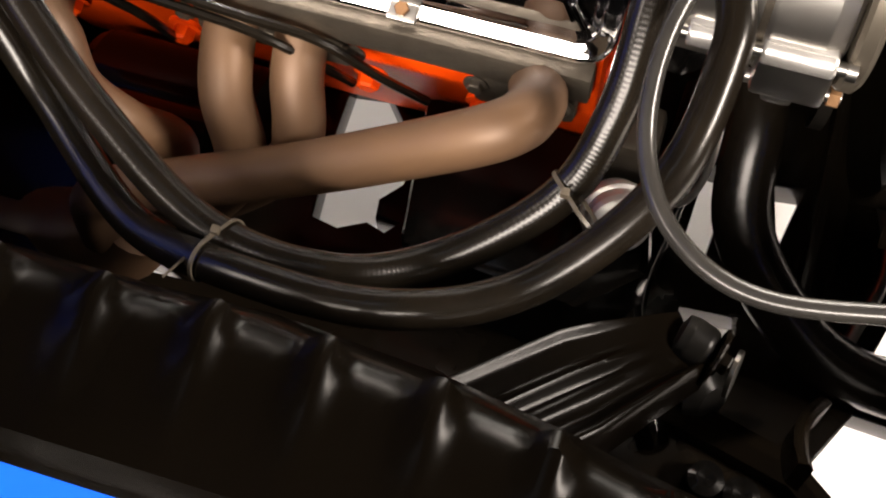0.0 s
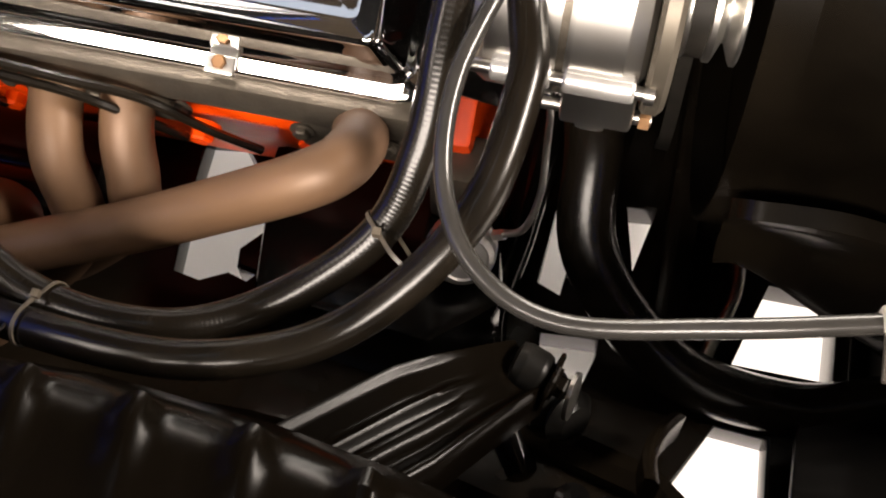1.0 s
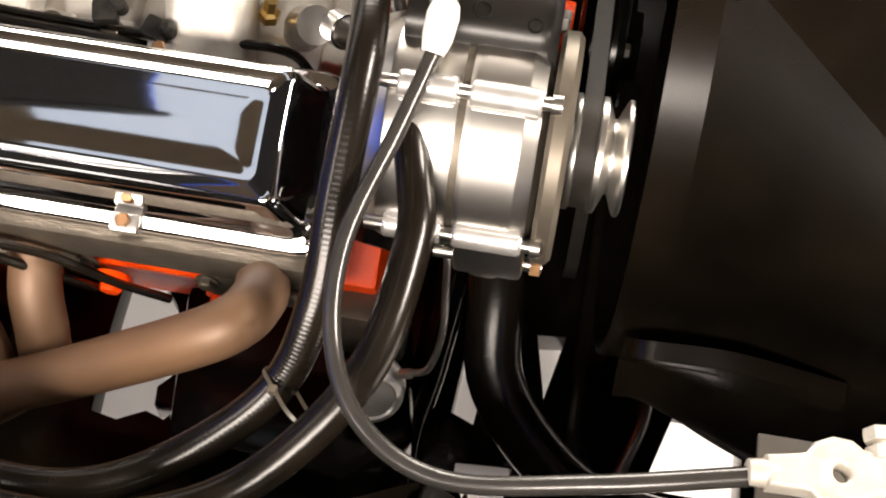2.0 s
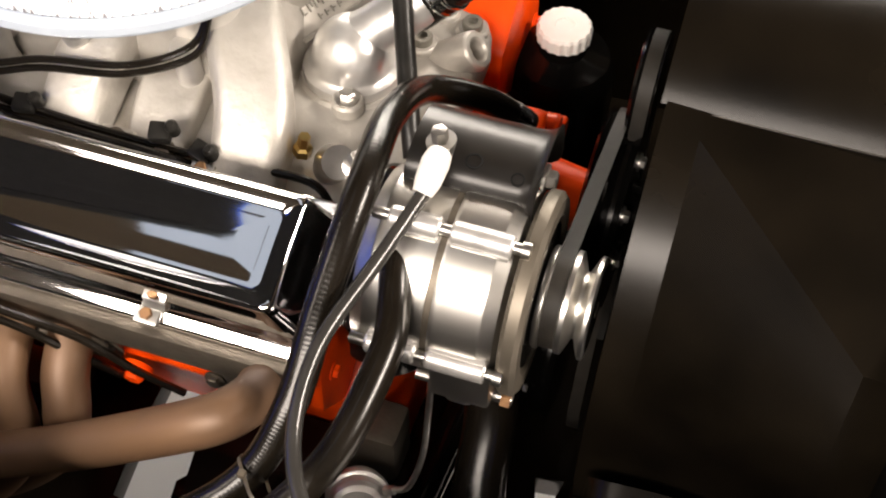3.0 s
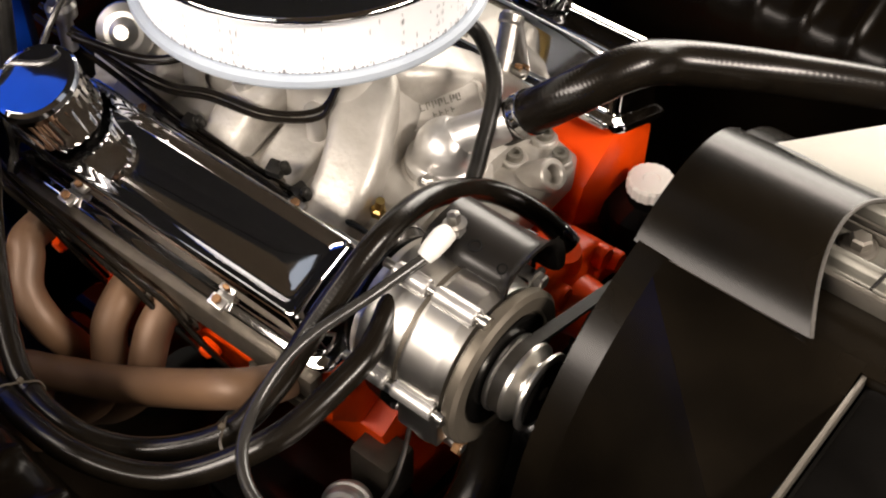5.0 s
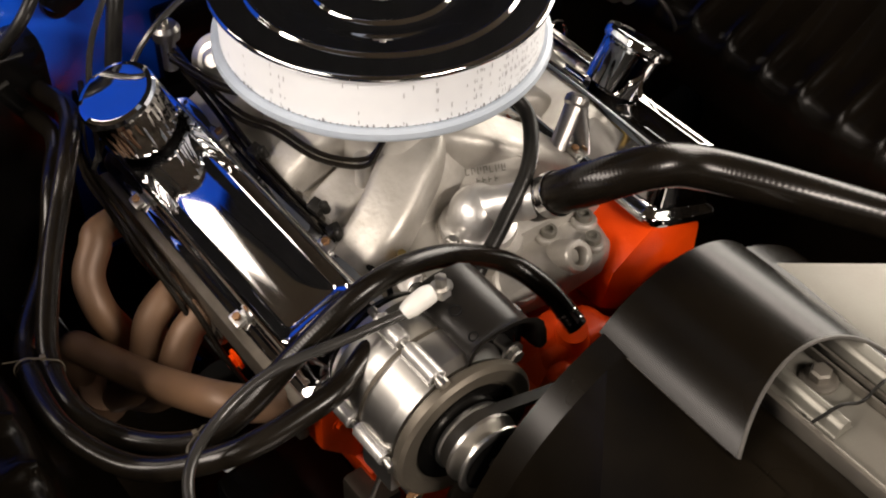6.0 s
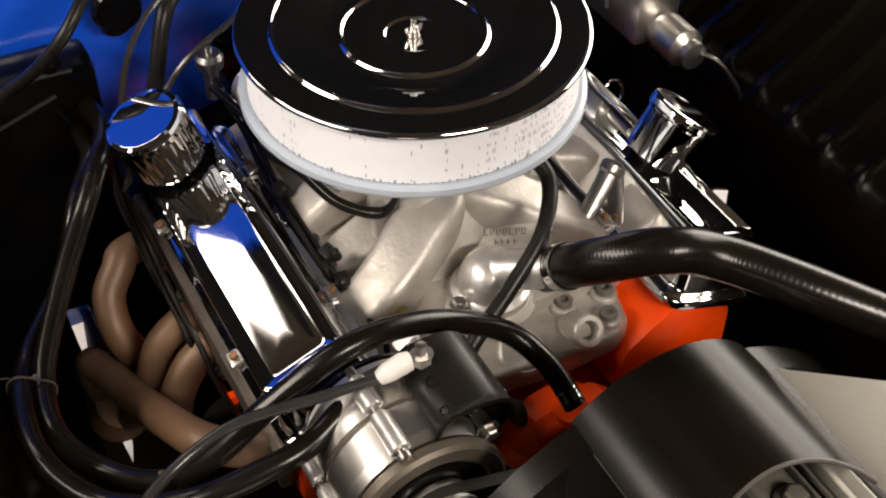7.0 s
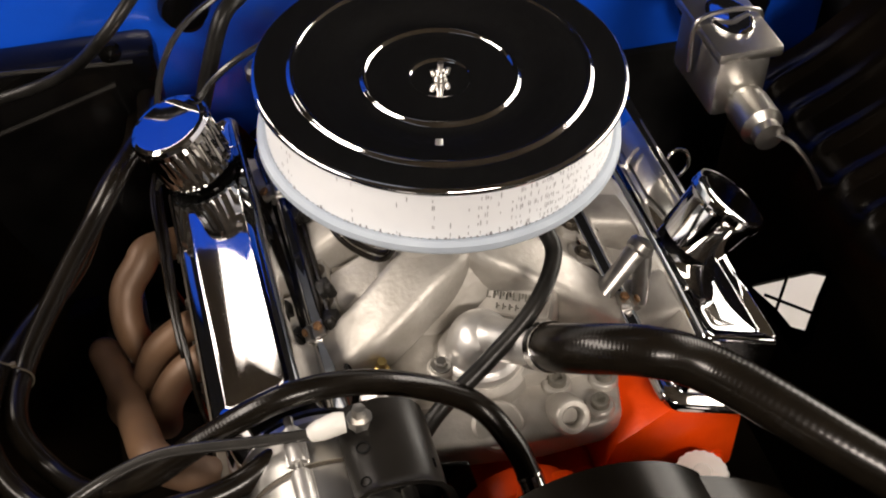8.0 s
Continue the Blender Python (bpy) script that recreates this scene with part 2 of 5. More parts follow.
box(-1.6, 2.9, -6.2, -6, -0.1, 0.9, bm=west)
box(-1.6, 2.9, -6.2, -6, 2.5, 3.4, bm=west)
solid("wall_west", west, WALL, "plain dim hall wall with a long opening for a glowing pane", "wall", "structure", 0)
# Unseen pane, faintly glowing, kept for a bluish sheen on dark surfaces.
solid("glow_pane_west", box(-1.6, 2.9, -6.12, -6.08, 0.9, 2.5), BLUISH_PANE, "long unseen pane with a faint bluish glow in the hall wall", "window", "structure", 0)
# Unseen glowing pane, added for the valve cover's bluish reflection; no skylight known.
solid("skylight", box(-1.02, -0.20, -0.95, -0.12, 3.37, 3.399), CEILING_PANE, "unseen dim bluish glowing pane, added for the valve cover's reflection", "skylight", "structure", 0)
solid("ceiling", box(-6.2, 6.2, -6.2, 6.2, 3.4, 3.6), CEIL, "plain hall ceiling", "ceiling", "structure", 0)


def ceiling_light(x, y, turn, length, width, strength, label):
    """A panel under the ceiling with its lamp."""
    t = thing("ceiling_light", (x, y, 3.4), label, "ceiling light", "ceiling lights")
    m = Matrix.Translation((x, y, 0)) @ pose(0, 0, 0, 0, 0, turn)
    part("housing", box(-length / 2 - 0.05, length / 2 + 0.05, -width / 2 - 0.05, width / 2 + 0.05, 3.35, 3.4, 0.01, m), WHITE, t)
    part("diffuser", box(-length / 2, length / 2, -width / 2, width / 2, 3.33, 3.348, 0.006, m), GLOW, t)
    lamp = bpy.data.lights.new("lamp", "AREA")
    lamp.shape, lamp.size, lamp.size_y = "RECTANGLE", length, width
    lamp.energy, lamp.color = strength * math.pi * length * width, (1.0, 0.875, 0.77)
    new("lamp", lamp).matrix_world = Matrix.Translation((x, y, 3.325)) @ pose(0, 0, 0, 0, 0, turn)


for row in LAMPS:
    ceiling_light(*row)

# ---- car body ----
car = thing("car", (0, 0, 0.0), "blue car with open hood and black painted engine bay", "car")
# hood raised behind the engine, a black pad on its inner side
HOOD = Matrix.Translation((-0.585, 0, 1.0)) @ pose(0, 0, 0, 0, -77, 0)
# Outline narrowed on one side so chrome reflects the lamp beside it.
hood = part("hood", prism([(0, -0.72), (0.16, -0.68), (0.40, -0.44), (1.28, -0.42), (1.28, 0.70), (0, 0.72)], 0.02, HOOD, 0.008), BLUE, car, "blue hood propped wide open")
part("hood_pad", box(0.05, 1.20, -0.32, 0.66, -0.022, -0.001, 0.008, HOOD), PAD, hood, "black insulation pad")
# Upper pad added to darken what the valve cover reflects.
part("hood_pad_upper", box(0.42, 1.24, -0.41, 0.68, -0.018, -0.0011, 0.006, HOOD), PAD, hood)
# Added black strip; it keeps the hood's blue edge out of chrome reflections.
part("edge_mask", box(0.41, 1.285, -0.452, -0.4105, -0.022, 0.024, 0.005, HOOD), PAD, hood, "black strip added to hide the hood edge's blue reflection")
part("firewall", box(-0.46, -0.40, -0.74, 0.74, 0.35, 0.93, 0.01), BLUE, car, "blue painted firewall")
part("cowl", box(-0.60, -0.40, -0.74, 0.74, 0.931, 0.985, 0.015), BLUE, car, "blue painted cowl panel")
part("heater_box", box(-0.398, -0.33, -0.64, -0.26, 0.45, 0.852, 0.02), BLACK, car)
# Black sheets added where the blue firewall has to read dark.
part("firewall_dark_sheet", box(-0.398, -0.375, -0.10, 0.30, 0.40, 0.80, 0.01), BLACK, car)
part("firewall_dark_sheet", box(-0.3985, -0.38, 0.301, 0.60, 0.40, 0.695, 0.01), PAD, car, "black sheet over the firewall's lower part")
part("firewall_dark_sheet", box(-0.3985, -0.384, 0.601, 0.72, 0.40, 0.635, 0.01), PAD, car, "black sheet over the firewall's lower part")
part("wiper_motor", lathe([(0.03, 0), (0.032, 0.05), (0.028, 0.06), (0, 0.06)], along((-0.40, -0.22, 0.90), (0.0, -0.22, 0.90)), 24), BLACK, car)


OPENING = [(-0.040, 0.545), (-0.012, 0.600), (0.025, 0.660), (0.060, 0.712), (0.100, 0.712), (0.108, 0.600), (0.085, 0.548)]


def within(x, z, outline):
    """Whether a point lies inside an outline."""
    hit = False
    for (x0, z0), (x1, z1) in zip(outline, outline[1:] + outline[:1]):
        if (z0 > z) != (z1 > z) and x < x0 + (z - z0) / (z1 - z0) * (x1 - x0):
            hit = not hit
    return hit


def inner_fender(s):
    """The pressed inner panel: a slope from the fender's flange to a rolled edge, then a drop, with upright ribs."""
    bm = bmesh.new()
    xs = [x for x in (-0.40 + 0.0025 * i for i in range(451)) if s < 0 or x > -0.19]
    prof = [(0.6465, 0.962), (0.641, 0.930), (0.635, 0.895), (0.628, 0.866), (0.615, 0.851), (0.598, 0.8475), (0.580, 0.846), (0.565, 0.8445), (0.553, 0.840), (0.543, 0.830), (0.536, 0.815), (0.528, 0.795), (0.522, 0.74), (0.515, 0.62), (0.491, 0.56), (0.46, 0.46), (0.40, 0.40)]
    if s > 0:
        prof = [(0.656, 0.962), (0.640, 0.940), (0.615, 0.905), (0.585, 0.872), (0.555, 0.845), (0.525, 0.822), (0.505, 0.811), (0.490, 0.803), (0.478, 0.795), (0.468, 0.784), (0.461, 0.769), (0.456, 0.750)] + [(0.450, 0.72 - 0.006 * k) for k in range(34)] + [(0.430, 0.46), (0.40, 0.40)]
    rows = []
    for x in xs:
        row = []
        for k, (y, z) in enumerate(prof):
            q = ((x - 0.102 + 0.031) % 0.062) / 0.062
            rib = 0.0125 * math.exp(-((q - 0.5) / (0.22 if q < 0.5 else 0.15)) ** 2) * math.exp(-((k - (7.3 if s < 0 else 6.3)) / (1.15 if s < 0 else 2.6)) ** 2) * (1.0 if s < 0 else 0.55)
            inset = 0.0 if s > 0 else float(np.interp(x, (-0.1, 0.05, 0.12, 0.22, 0.29, 0.33, 0.40), (0.022, 0.023, 0.026, 0.019, 0.008, -0.001, -0.012))) * min(1.0, max(0.0, (k - 4) / 4))
            row.append(Vector((x, s * (y - rib - inset), z + rib * 0.8)))
        rows.append(row)
    loft(rows, False, bm=bm)
    if s > 0:   # the opening for the steering shaft
        gone = [f for f in bm.faces if f.calc_center_median().z < 0.73 and within(f.calc_center_median().x, f.calc_center_median().z, OPENING)]
        bmesh.ops.delete(bm, geom=gone, context="FACES")
    return bm


for s in (-1, 1):
    part("inner_fender", inner_fender(s), INNER, car)
    part("fender", loft([[Vector((x, s * (0.6465 if s < 0 else 0.656), 0.962)), Vector((x, s * 0.672, 0.968)), Vector((x, s * 0.80, 0.965)), Vector((x, s * 0.90, 0.90)), Vector((x, s * 0.93, 0.72))]
                         for x in (-0.5, 0.0, 0.4, 0.95)], False), BLUE, car, "glossy blue fender")
    part("frame_rail", box(-3.0, 1.0, s * 0.445 - 0.045, s * 0.445 + 0.045, 0.30, 0.384, 0.012), CHASSIS, car)


def plate(outline, holes, z0, z1):
    """A flat plate in the xy plane with openings cut through it."""
    cu = bpy.data.curves.new("plate", "CURVE")
    cu.dimensions, cu.fill_mode, cu.extrude, cu.bevel_depth = "2D", "BOTH", (z1 - z0) / 2 - 0.003, 0.003
    for pts in [outline] + holes:
        sp = cu.splines.new("POLY")
        sp.points.add(len(pts) - 1)
        for p, (x, y) in zip(sp.points, pts):
            p.co = (x, y, 0, 1)
        sp.use_cyclic_u = True
    ob = bpy.data.objects.new("plate", cu)
    scene.collection.objects.link(ob)
    me = bpy.data.meshes.new_from_object(ob.evaluated_get(bpy.context.evaluated_depsgraph_get()))
    bpy.data.objects.remove(ob)
    bpy.data.curves.remove(cu)
    bm = bmesh.new()
    bm.from_mesh(me)
    bpy.data.meshes.remove(me)
    bmesh.ops.remove_doubles(bm, verts=bm.verts[:], dist=0.00002)
    bmesh.ops.translate(bm, vec=(0, 0, (z0 + z1) / 2), verts=bm.verts)
    return bm


# Openings placed where the lit floor shows between dark parts.
HOLES = [
    [(0.004, -0.133), (0.040, -0.128), (0.066, -0.160), (0.091, -0.205), (0.088, -0.228), (0.072, -0.248), (0.074, -0.262), (0.098, -0.264), (0.085, -0.281), (0.066, -0.275), (0.042, -0.288), (0.014, -0.283), (0.006, -0.20)],
    [(0.344, -0.123), (0.339, -0.225), (0.366, -0.236), (0.375, -0.125)],
    [(0.406, -0.128), (0.440, -0.124), (0.424, -0.209)],
    [(0.350, -0.268), (0.407, -0.264), (0.407, -0.284), (0.398, -0.317), (0.376, -0.319), (0.352, -0.292)],
    [(0.362, -0.337), (0.388, -0.334), (0.391, -0.360), (0.376, -0.367), (0.361, -0.358)],
    [(0.544, -0.180), (0.518, -0.268), (0.612, -0.268), (0.612, -0.180)],
    [(0.512, -0.322), (0.562, -0.325), (0.566, -0.400), (0.470, -0.405)],
    [(-0.44, -0.372), (-0.40, -0.335), (-0.28, -0.335), (-0.10, -0.36), (-0.055, -0.374), (-0.12, -0.377), (-0.22, -0.376), (-0.31, -0.376)],
]
# One dark sheet stands in for the unknown underbody; floor shows through.
part("crossmember", plate([(-0.9, -0.49), (0.62, -0.49), (0.62, 0.44), (-0.9, 0.44)], HOLES, 0.385, 0.42), CHASSIS, car)
GAP = [(-0.162, 0.530), (-0.165, 0.640), (-0.152, 0.662), (-0.110, 0.622), (-0.052, 0.572), (-0.066, 0.553), (-0.105, 0.548)]
# Dark sheet added round the gap so only a patch of floor shows.
part("splash_shield", plate([(-0.45, 0.442), (0.62, 0.442), (0.62, 0.90), (-0.45, 0.90)], [GAP], 0.395, 0.405), INNER, car, "matte black sheet added to keep the underside dark round the gap")
# Unseen wall, added to keep side light off the dark sheet.
part("light_block_wall", box(-0.45, 0.62, 0.70, 0.712, 0.406, 0.955), PAD, car, "unseen matte black wall added to block side light")
for a, b in (((-0.168, 0.602, 0.409), (-0.098, 0.545, 0.409)), ((-0.128, 0.540, 0.413), (-0.070, 0.598, 0.413))):
    part("support_rod", tube([a, b], 0.0026, 8, straight=True), BLACK, car)
part("front_crossmember", box(0.445, 0.475, -0.30, 0.42, 0.421, 0.44, 0.008), CHASSIS, car)
part("radiator_support", box(0.621, 0.74, -0.46, 0.46, 0.30, 0.40, 0.015), BLACK, car)
part("side_baffle", prism([(0.57, -0.52), (0.57, -0.335), (0.66, -0.30), (0.80, -0.30), (0.80, -0.52)], 0.012, Matrix.Translation((0, 0, 0.47)), 0.003), BLACK, car)
part("lower_brace", loft([[Vector((x, y, z)) for y, z in ((w - 0.016, 0.424), (w - 0.014, 0.437), (w, 0.443), (w + 0.014, 0.437), (w + 0.016, 0.424))] for x, w in ((0.33, -0.36), (0.40, -0.375), (0.47, -0.392), (0.52, -0.43))]), CHASSIS, car)
for at in ((0.405, -0.42, 0.43), (0.435, -0.425, 0.43)):
    part("oval_stud", lathe([(0.016, 0), (0.015, 0.012), (0.008, 0.014), (0, 0.012)], Matrix.Translation(at), 20), BLACK, car)
for x in (-2.45,):
    for s in (-1, 1):
        wheel = part("wheel", lathe([(0, -0.07), (0.17, -0.07), (0.19, -0.09), (0.19, 0.09), (0.17, 0.07), (0, 0.07)], along((x, s * 0.83, 0.32), (x, s * 1.8, 0.32)), 40), ALU, car)
        part("tyre", lathe([(0.191, -0.09), (0.27, -0.105), (0.31, -0.095), (0.32, -0.07), (0.32, 0.07), (0.31, 0.095), (0.27, 0.105), (0.191, 0.09)], along((x, s * 0.83, 0.32), (x, s * 1.8, 0.32)), 56), RUBBER_DULL, wheel)
part("brace_rod", tube([(0.50, -0.10, 0.42), (0.517, -0.19, 0.43), (0.497, -0.27, 0.42), (0.47, -0.40, 0.40)], 0.006, 10), STEEL, car)

# ---- engine ----
engine = thing("engine", (0, 0, 0.36), "orange painted V8 engine block and heads", "engine")
XY = Matrix(((0, 0, 1, 0), (1, 0, 0, 0), (0, 1, 0, 0), (0, 0, 0, 1)))   # outline (y, z), raised along x


def section(outline, x0, x1, bevel=0.006, bm=None):
    return prism(outline, x1 - x0, Matrix.Translation((x0, 0, 0)) @ XY, bevel, bm)


part("block", section([(-0.215, 0.618), (-0.085, 0.70), (0.085, 0.70), (0.215, 0.618), (0.19, 0.53), (0.15, 0.42), (-0.15, 0.42), (-0.19, 0.53)], -0.26, 0.275), ORANGE, engine)
part("bell_housing", section([(-0.21, 0.60), (-0.12, 0.68), (0.12, 0.68), (0.21, 0.60), (0.19, 0.42), (0.12, 0.34), (-0.12, 0.34), (-0.19, 0.42)], -0.45, -0.26, 0.02), BLACK, engine)
part("oil_pan", section([(-0.14, 0.43), (0.14, 0.43), (0.11, 0.36), (-0.11, 0.36)], -0.24, 0.25, 0.01), BLACK, engine)
HEAD = [(0.256, 0.750), (0.160, 0.790), (0.105, 0.748), (0.09, 0.70), (0.215, 0.622), (0.258, 0.67)]
for s, dx in ((-1, 0.0), (1, 0.040)):
    outline = [(s * (y - (0.014 if s > 0 and y > 0.2 else 0.0)), z) for y, z in HEAD]
    head = part("cylinder_head", section(outline if s > 0 else outline[::-1], -0.215 + dx, 0.25 + dx), ORANGE, engine)
    for y, z in ((0.235, 0.70), (0.19, 0.70)) if s < 0 else ((0.222, 0.690),):
        bolt(head, (0.25 + dx, s * y, z), (1, 0, 0), 0.006, 0.006, ORANGE)
    for x in (0.17, 0.085, -0.06, -0.15):
        bolt(head, (x + dx, s * 0.262, 0.665), (0, s, -0.2), 0.009, 0.014, ORANGE, "head_bolt")
part("timing_cover", lathe([(0.10, 0), (0.10, 0.02), (0.09, 0.03), (0, 0.032)], along((0.275, 0, 0.58), (1, 0, 0.58))), ORANGE, engine)
pump = part("water_pump", lathe([(0.058, 0), (0.06, 0.03), (0.05, 0.05), (0.034, 0.06), (0.028, 0.10), (0.0, 0.10)], along((0.295, 0, 0.70), (1, 0, 0.70)), 32), ORANGE, engine)
for s in (-1, 1):
    part("pump_leg", tube([(0.28, s * 0.075, 0.66), (0.315, s * 0.07, 0.68), (0.325, s * 0.02, 0.70)], [0.03, 0.027, 0.035], 14), ORANGE, pump)
part("pump_neck", tube([(0.315, 0.0, 0.70), (0.33, 0.005, 0.74), (0.335, 0.003, 0.765)], [0.034, 0.022, 0.017], 16), ORANGE, pump)
part("pump_web", prism([(-0.05, 0.69), (0.105, 0.655), (0.100, 0.695), (0.080, 0.712), (0.068, 0.730), (0.050, 0.748), (0.020, 0.752), (-0.005, 0.757), (-0.035, 0.748)], 0.048, Matrix.Translation((0.300, 0, 0)) @ XY, 0.011, seg=3), ORANGE, pump)
for y, z, r in ((0.083, 0.694, 0.013), (0.050, 0.728, 0.014), (-0.025, 0.730, 0.014)):
    part("pump_boss", lathe([(r, 0), (r, 0.010), (r * 0.85, 0.013), (0, 0.013)], along((0.346, y, z), (1, y, z)), 20), ORANGE, pump)


# ---- suspension and mounts ----
ARM = (0.33, -0.43, 0.66)
arm = thing("control_arm", ARM, "black stamped steel suspension control arm", "control arm")
hump = lambda g, at, w: math.cos((g - at) / w * math.pi / 2) ** 2 if abs(g - at) < w else 0.0
rings = []
for k in range(23):
    f = k / 16
    c = Vector((0.352 - 0.098 * f, -0.402 - 0.100 * f, 0.690 + 0.035 * f - 0.018 * (1 - f) ** 3))
    side = Vector((0.55, -0.80, 0.0)).normalized() * (0.024 + 0.016 * min(1.0, f * 1.6))
    ring = [c - side + Vector((0, 0, -0.030))]
    for q in range(29):
        g = q / 28
        bead = 0.005 * hump(g, 0.40, 0.09) + 0.004 * hump(g, 0.56, 0.07) + 0.004 * hump(g, 0.05, 0.07)
        bead = bead * min(1.0, max(0.0, (f - 0.25) / 0.2)) + 0.011 * hump(g, 0.88, 0.16)
        edge = -0.012 * max(0.0, abs(g - 0.5) - 0.47) / 0.03
        ring.append(c + side * (2 * g - 1) + Vector((0, 0, bead + edge)))
    ring.append(c + side + Vector((0, 0, -0.030)))
    rings.append(ring)
part("arm", loft(rings), INNER, arm, smooth=50)
SHAFT = Vector((0.95, -0.25, -0.12)).normalized()
PIVOT = Vector((0.356, -0.405, 0.673))
part("bushing", lathe([(0.009, -0.016), (0.016, -0.014), (0.0175, -0.008), (0.0170, 0.004), (0.0155, 0.008), (0.0120, 0.010)], along(PIVOT, PIVOT + SHAFT), 28), RUBBER_DULL, arm)
part("bushing_cup", lathe([(0.009, 0.010), (0.0200, 0.011), (0.0210, 0.013), (0.0195, 0.0145), (0.009, 0.015)], along(PIVOT, PIVOT + SHAFT), 36, wobble=lambda j: 1 + (0.03 if j % 3 else -0.05)), CHASSIS, arm, "notched steel cup", 30)
bolt(arm, PIVOT + SHAFT * 0.015, SHAFT, 0.008, 0.008, CHASSIS)
rows = []
for k in range(13):   # a curved lip on the frame beside the arm
    f = k / 12
    p = Vector((0.474, -0.350, 0.502)).lerp(Vector((0.450, -0.440, 0.606)), f) + Vector((-0.010 * math.sin(math.pi * f), 0, 0))
    rows.append([p + Vector((-0.006, 0.0, 0.0015)), p + Vector((0, 0, 0.003)), p + Vector((0.005, -0.002, 0.001)), p + Vector((0.006, -0.004, -0.05)), p + Vector((-0.004, 0, -0.05))])
part("frame_lip", loft(rows), CHASSIS, car, "dusty black curved frame lip")
part("washer", lathe([(0.006, -0.0015), (0.017, -0.0015), (0.017, 0.0015), (0.006, 0.0015)], along((0.384, -0.408, 0.652), (0.45, -0.42, 0.66)), 24), STEEL, arm)
mount = thing("engine_mount", (0.20, -0.25, 0.36), "black rubber and steel engine mount", "engine mount")
part("bracket", prism([(0.10, -0.19), (0.30, -0.19), (0.32, -0.30), (0.27, -0.345), (0.12, -0.33)], 0.13, Matrix.Translation((0, 0, 0.40)), 0.012), BLACK, mount)
part("pad", prism([(0.115, -0.21), (0.10, -0.30), (0.13, -0.32), (0.29, -0.33), (0.30, -0.22)], 0.05, Matrix.Translation((0, 0, 0.355)), 0.006), RUBBER_DULL, mount)
starter = thing("starter_motor", (0.0, -0.2, 0.45), "black cylindrical starter motor under the header", "starter motor")
part("case", lathe([(0.0, 0), (0.05, 0.0), (0.055, 0.01), (0.055, 0.15), (0.05, 0.16), (0, 0.16)], along((-0.20, -0.235, 0.47), (1, -0.235, 0.47)), 32), BLACK, starter)
part("solenoid", lathe([(0.0, 0), (0.026, 0.0), (0.028, 0.01), (0.028, 0.10), (0, 0.11)], along((-0.16, -0.285, 0.52), (1, -0.285, 0.52)), 24), BLACK, starter)
fp = thing("fuel_pump", (0.27, -0.22, 0.55), "dull silver mechanical fuel pump with a steel line", "fuel pump")
FPM = along((0.281, -0.276, 0.572), (0.296, -0.316, 0.600)) @ Matrix.Diagonal((0.78, 0.78, 0.9, 1))
part("lower_body", lathe([(0.020, -0.03), (0.030, -0.016), (0.034, -0.004), (0.0365, -0.002), (0.0365, 0.004), (0.033, 0.006)], FPM, 36), SATIN, fp)
part("dome", lathe([(0.033, 0.006), (0.033, 0.016), (0.030, 0.021), (0.024, 0.024), (0.022, 0.022), (0.010, 0.023), (0, 0.023)], FPM, 36), SATIN, fp)
part("flange", box(0.245, 0.30, -0.235, -0.19, 0.53, 0.60, 0.008), GASKET, fp)
part("fitting", lathe([(0.0045, 0), (0.0045, 0.010), (0.0035, 0.012), (0, 0.012)], along((0.306, -0.273, 0.596), (0.325, -0.276, 0.615)), 6), ALU, fp, smooth=20)
part("fuel_line", tube([(0.310, -0.273, 0.600), (0.328, -0.279, 0.628), (0.336, -0.266, 0.662), (0.335, -0.248, 0.700), (0.333, -0.236, 0.735), (0.325, -0.215, 0.745)], 0.0027, 10), STEEL, fp)
steer = thing("steering_shaft", (0.33, -0.2, 0.42), "black painted steering linkage bar", "steering bar")
part("bar", tube([(0.325, -0.08, 0.46), (0.318, -0.20, 0.47), (0.31, -0.30, 0.45), (0.36, -0.40, 0.42)], [0.018, 0.016, 0.016, 0.014], 14), BLACK, steer)
part("boot", lathe([(0.016, 0), (0.028, 0.008), (0.018, 0.016), (0.028, 0.024), (0.018, 0.032), (0.026, 0.040), (0.016, 0.05)], along((0.36, -0.33, 0.43), (0.40, -0.36, 0.45)), 24), RUBBER_DULL, steer)
damper = thing("crank_pulley", (0.38, 0, 0.36), "black crank pulley and damper", "pulley")
part("damper", lathe([(0, 0), (0.085, 0.0), (0.088, 0.005), (0.088, 0.04), (0.075, 0.045), (0.075, 0.05), (0.085, 0.055), (0.078, 0.062), (0.078, 0.066), (0.085, 0.072), (0.03, 0.075), (0, 0.075)], along((0.33, 0, 0.475), (1, 0, 0.475)), 56), BLACK, damper)

# ---- exhaust header ----
header = thing("exhaust_header", (0.0, -0.3, 0.45), "heat-tinted tan tubular exhaust header on the engine's side", "exhaust header")
part("flange", box(-0.19, 0.246, -0.280, -0.262, 0.722, 0.751, 0.004), GASKET, header, "grey flat steel flange")
for x0, x1 in ((0.165, 0.238), (-0.04, 0.078), (-0.19, -0.12)):
    part("port_plate", box(x0, x1, -0.277, -0.262, 0.686, 0.7218, 0.006), GASKET, header)
part("header_tube", tube([(0.207, -0.266, 0.716), (0.216, -0.306, 0.751), (0.199, -0.338, 0.763), (0.122, -0.351, 0.713), (0.055, -0.360, 0.672), (-0.039, -0.376, 0.628), (-0.096, -0.387, 0.598), (-0.122, -0.380, 0.505)], 0.0192, 20), TAN, header)
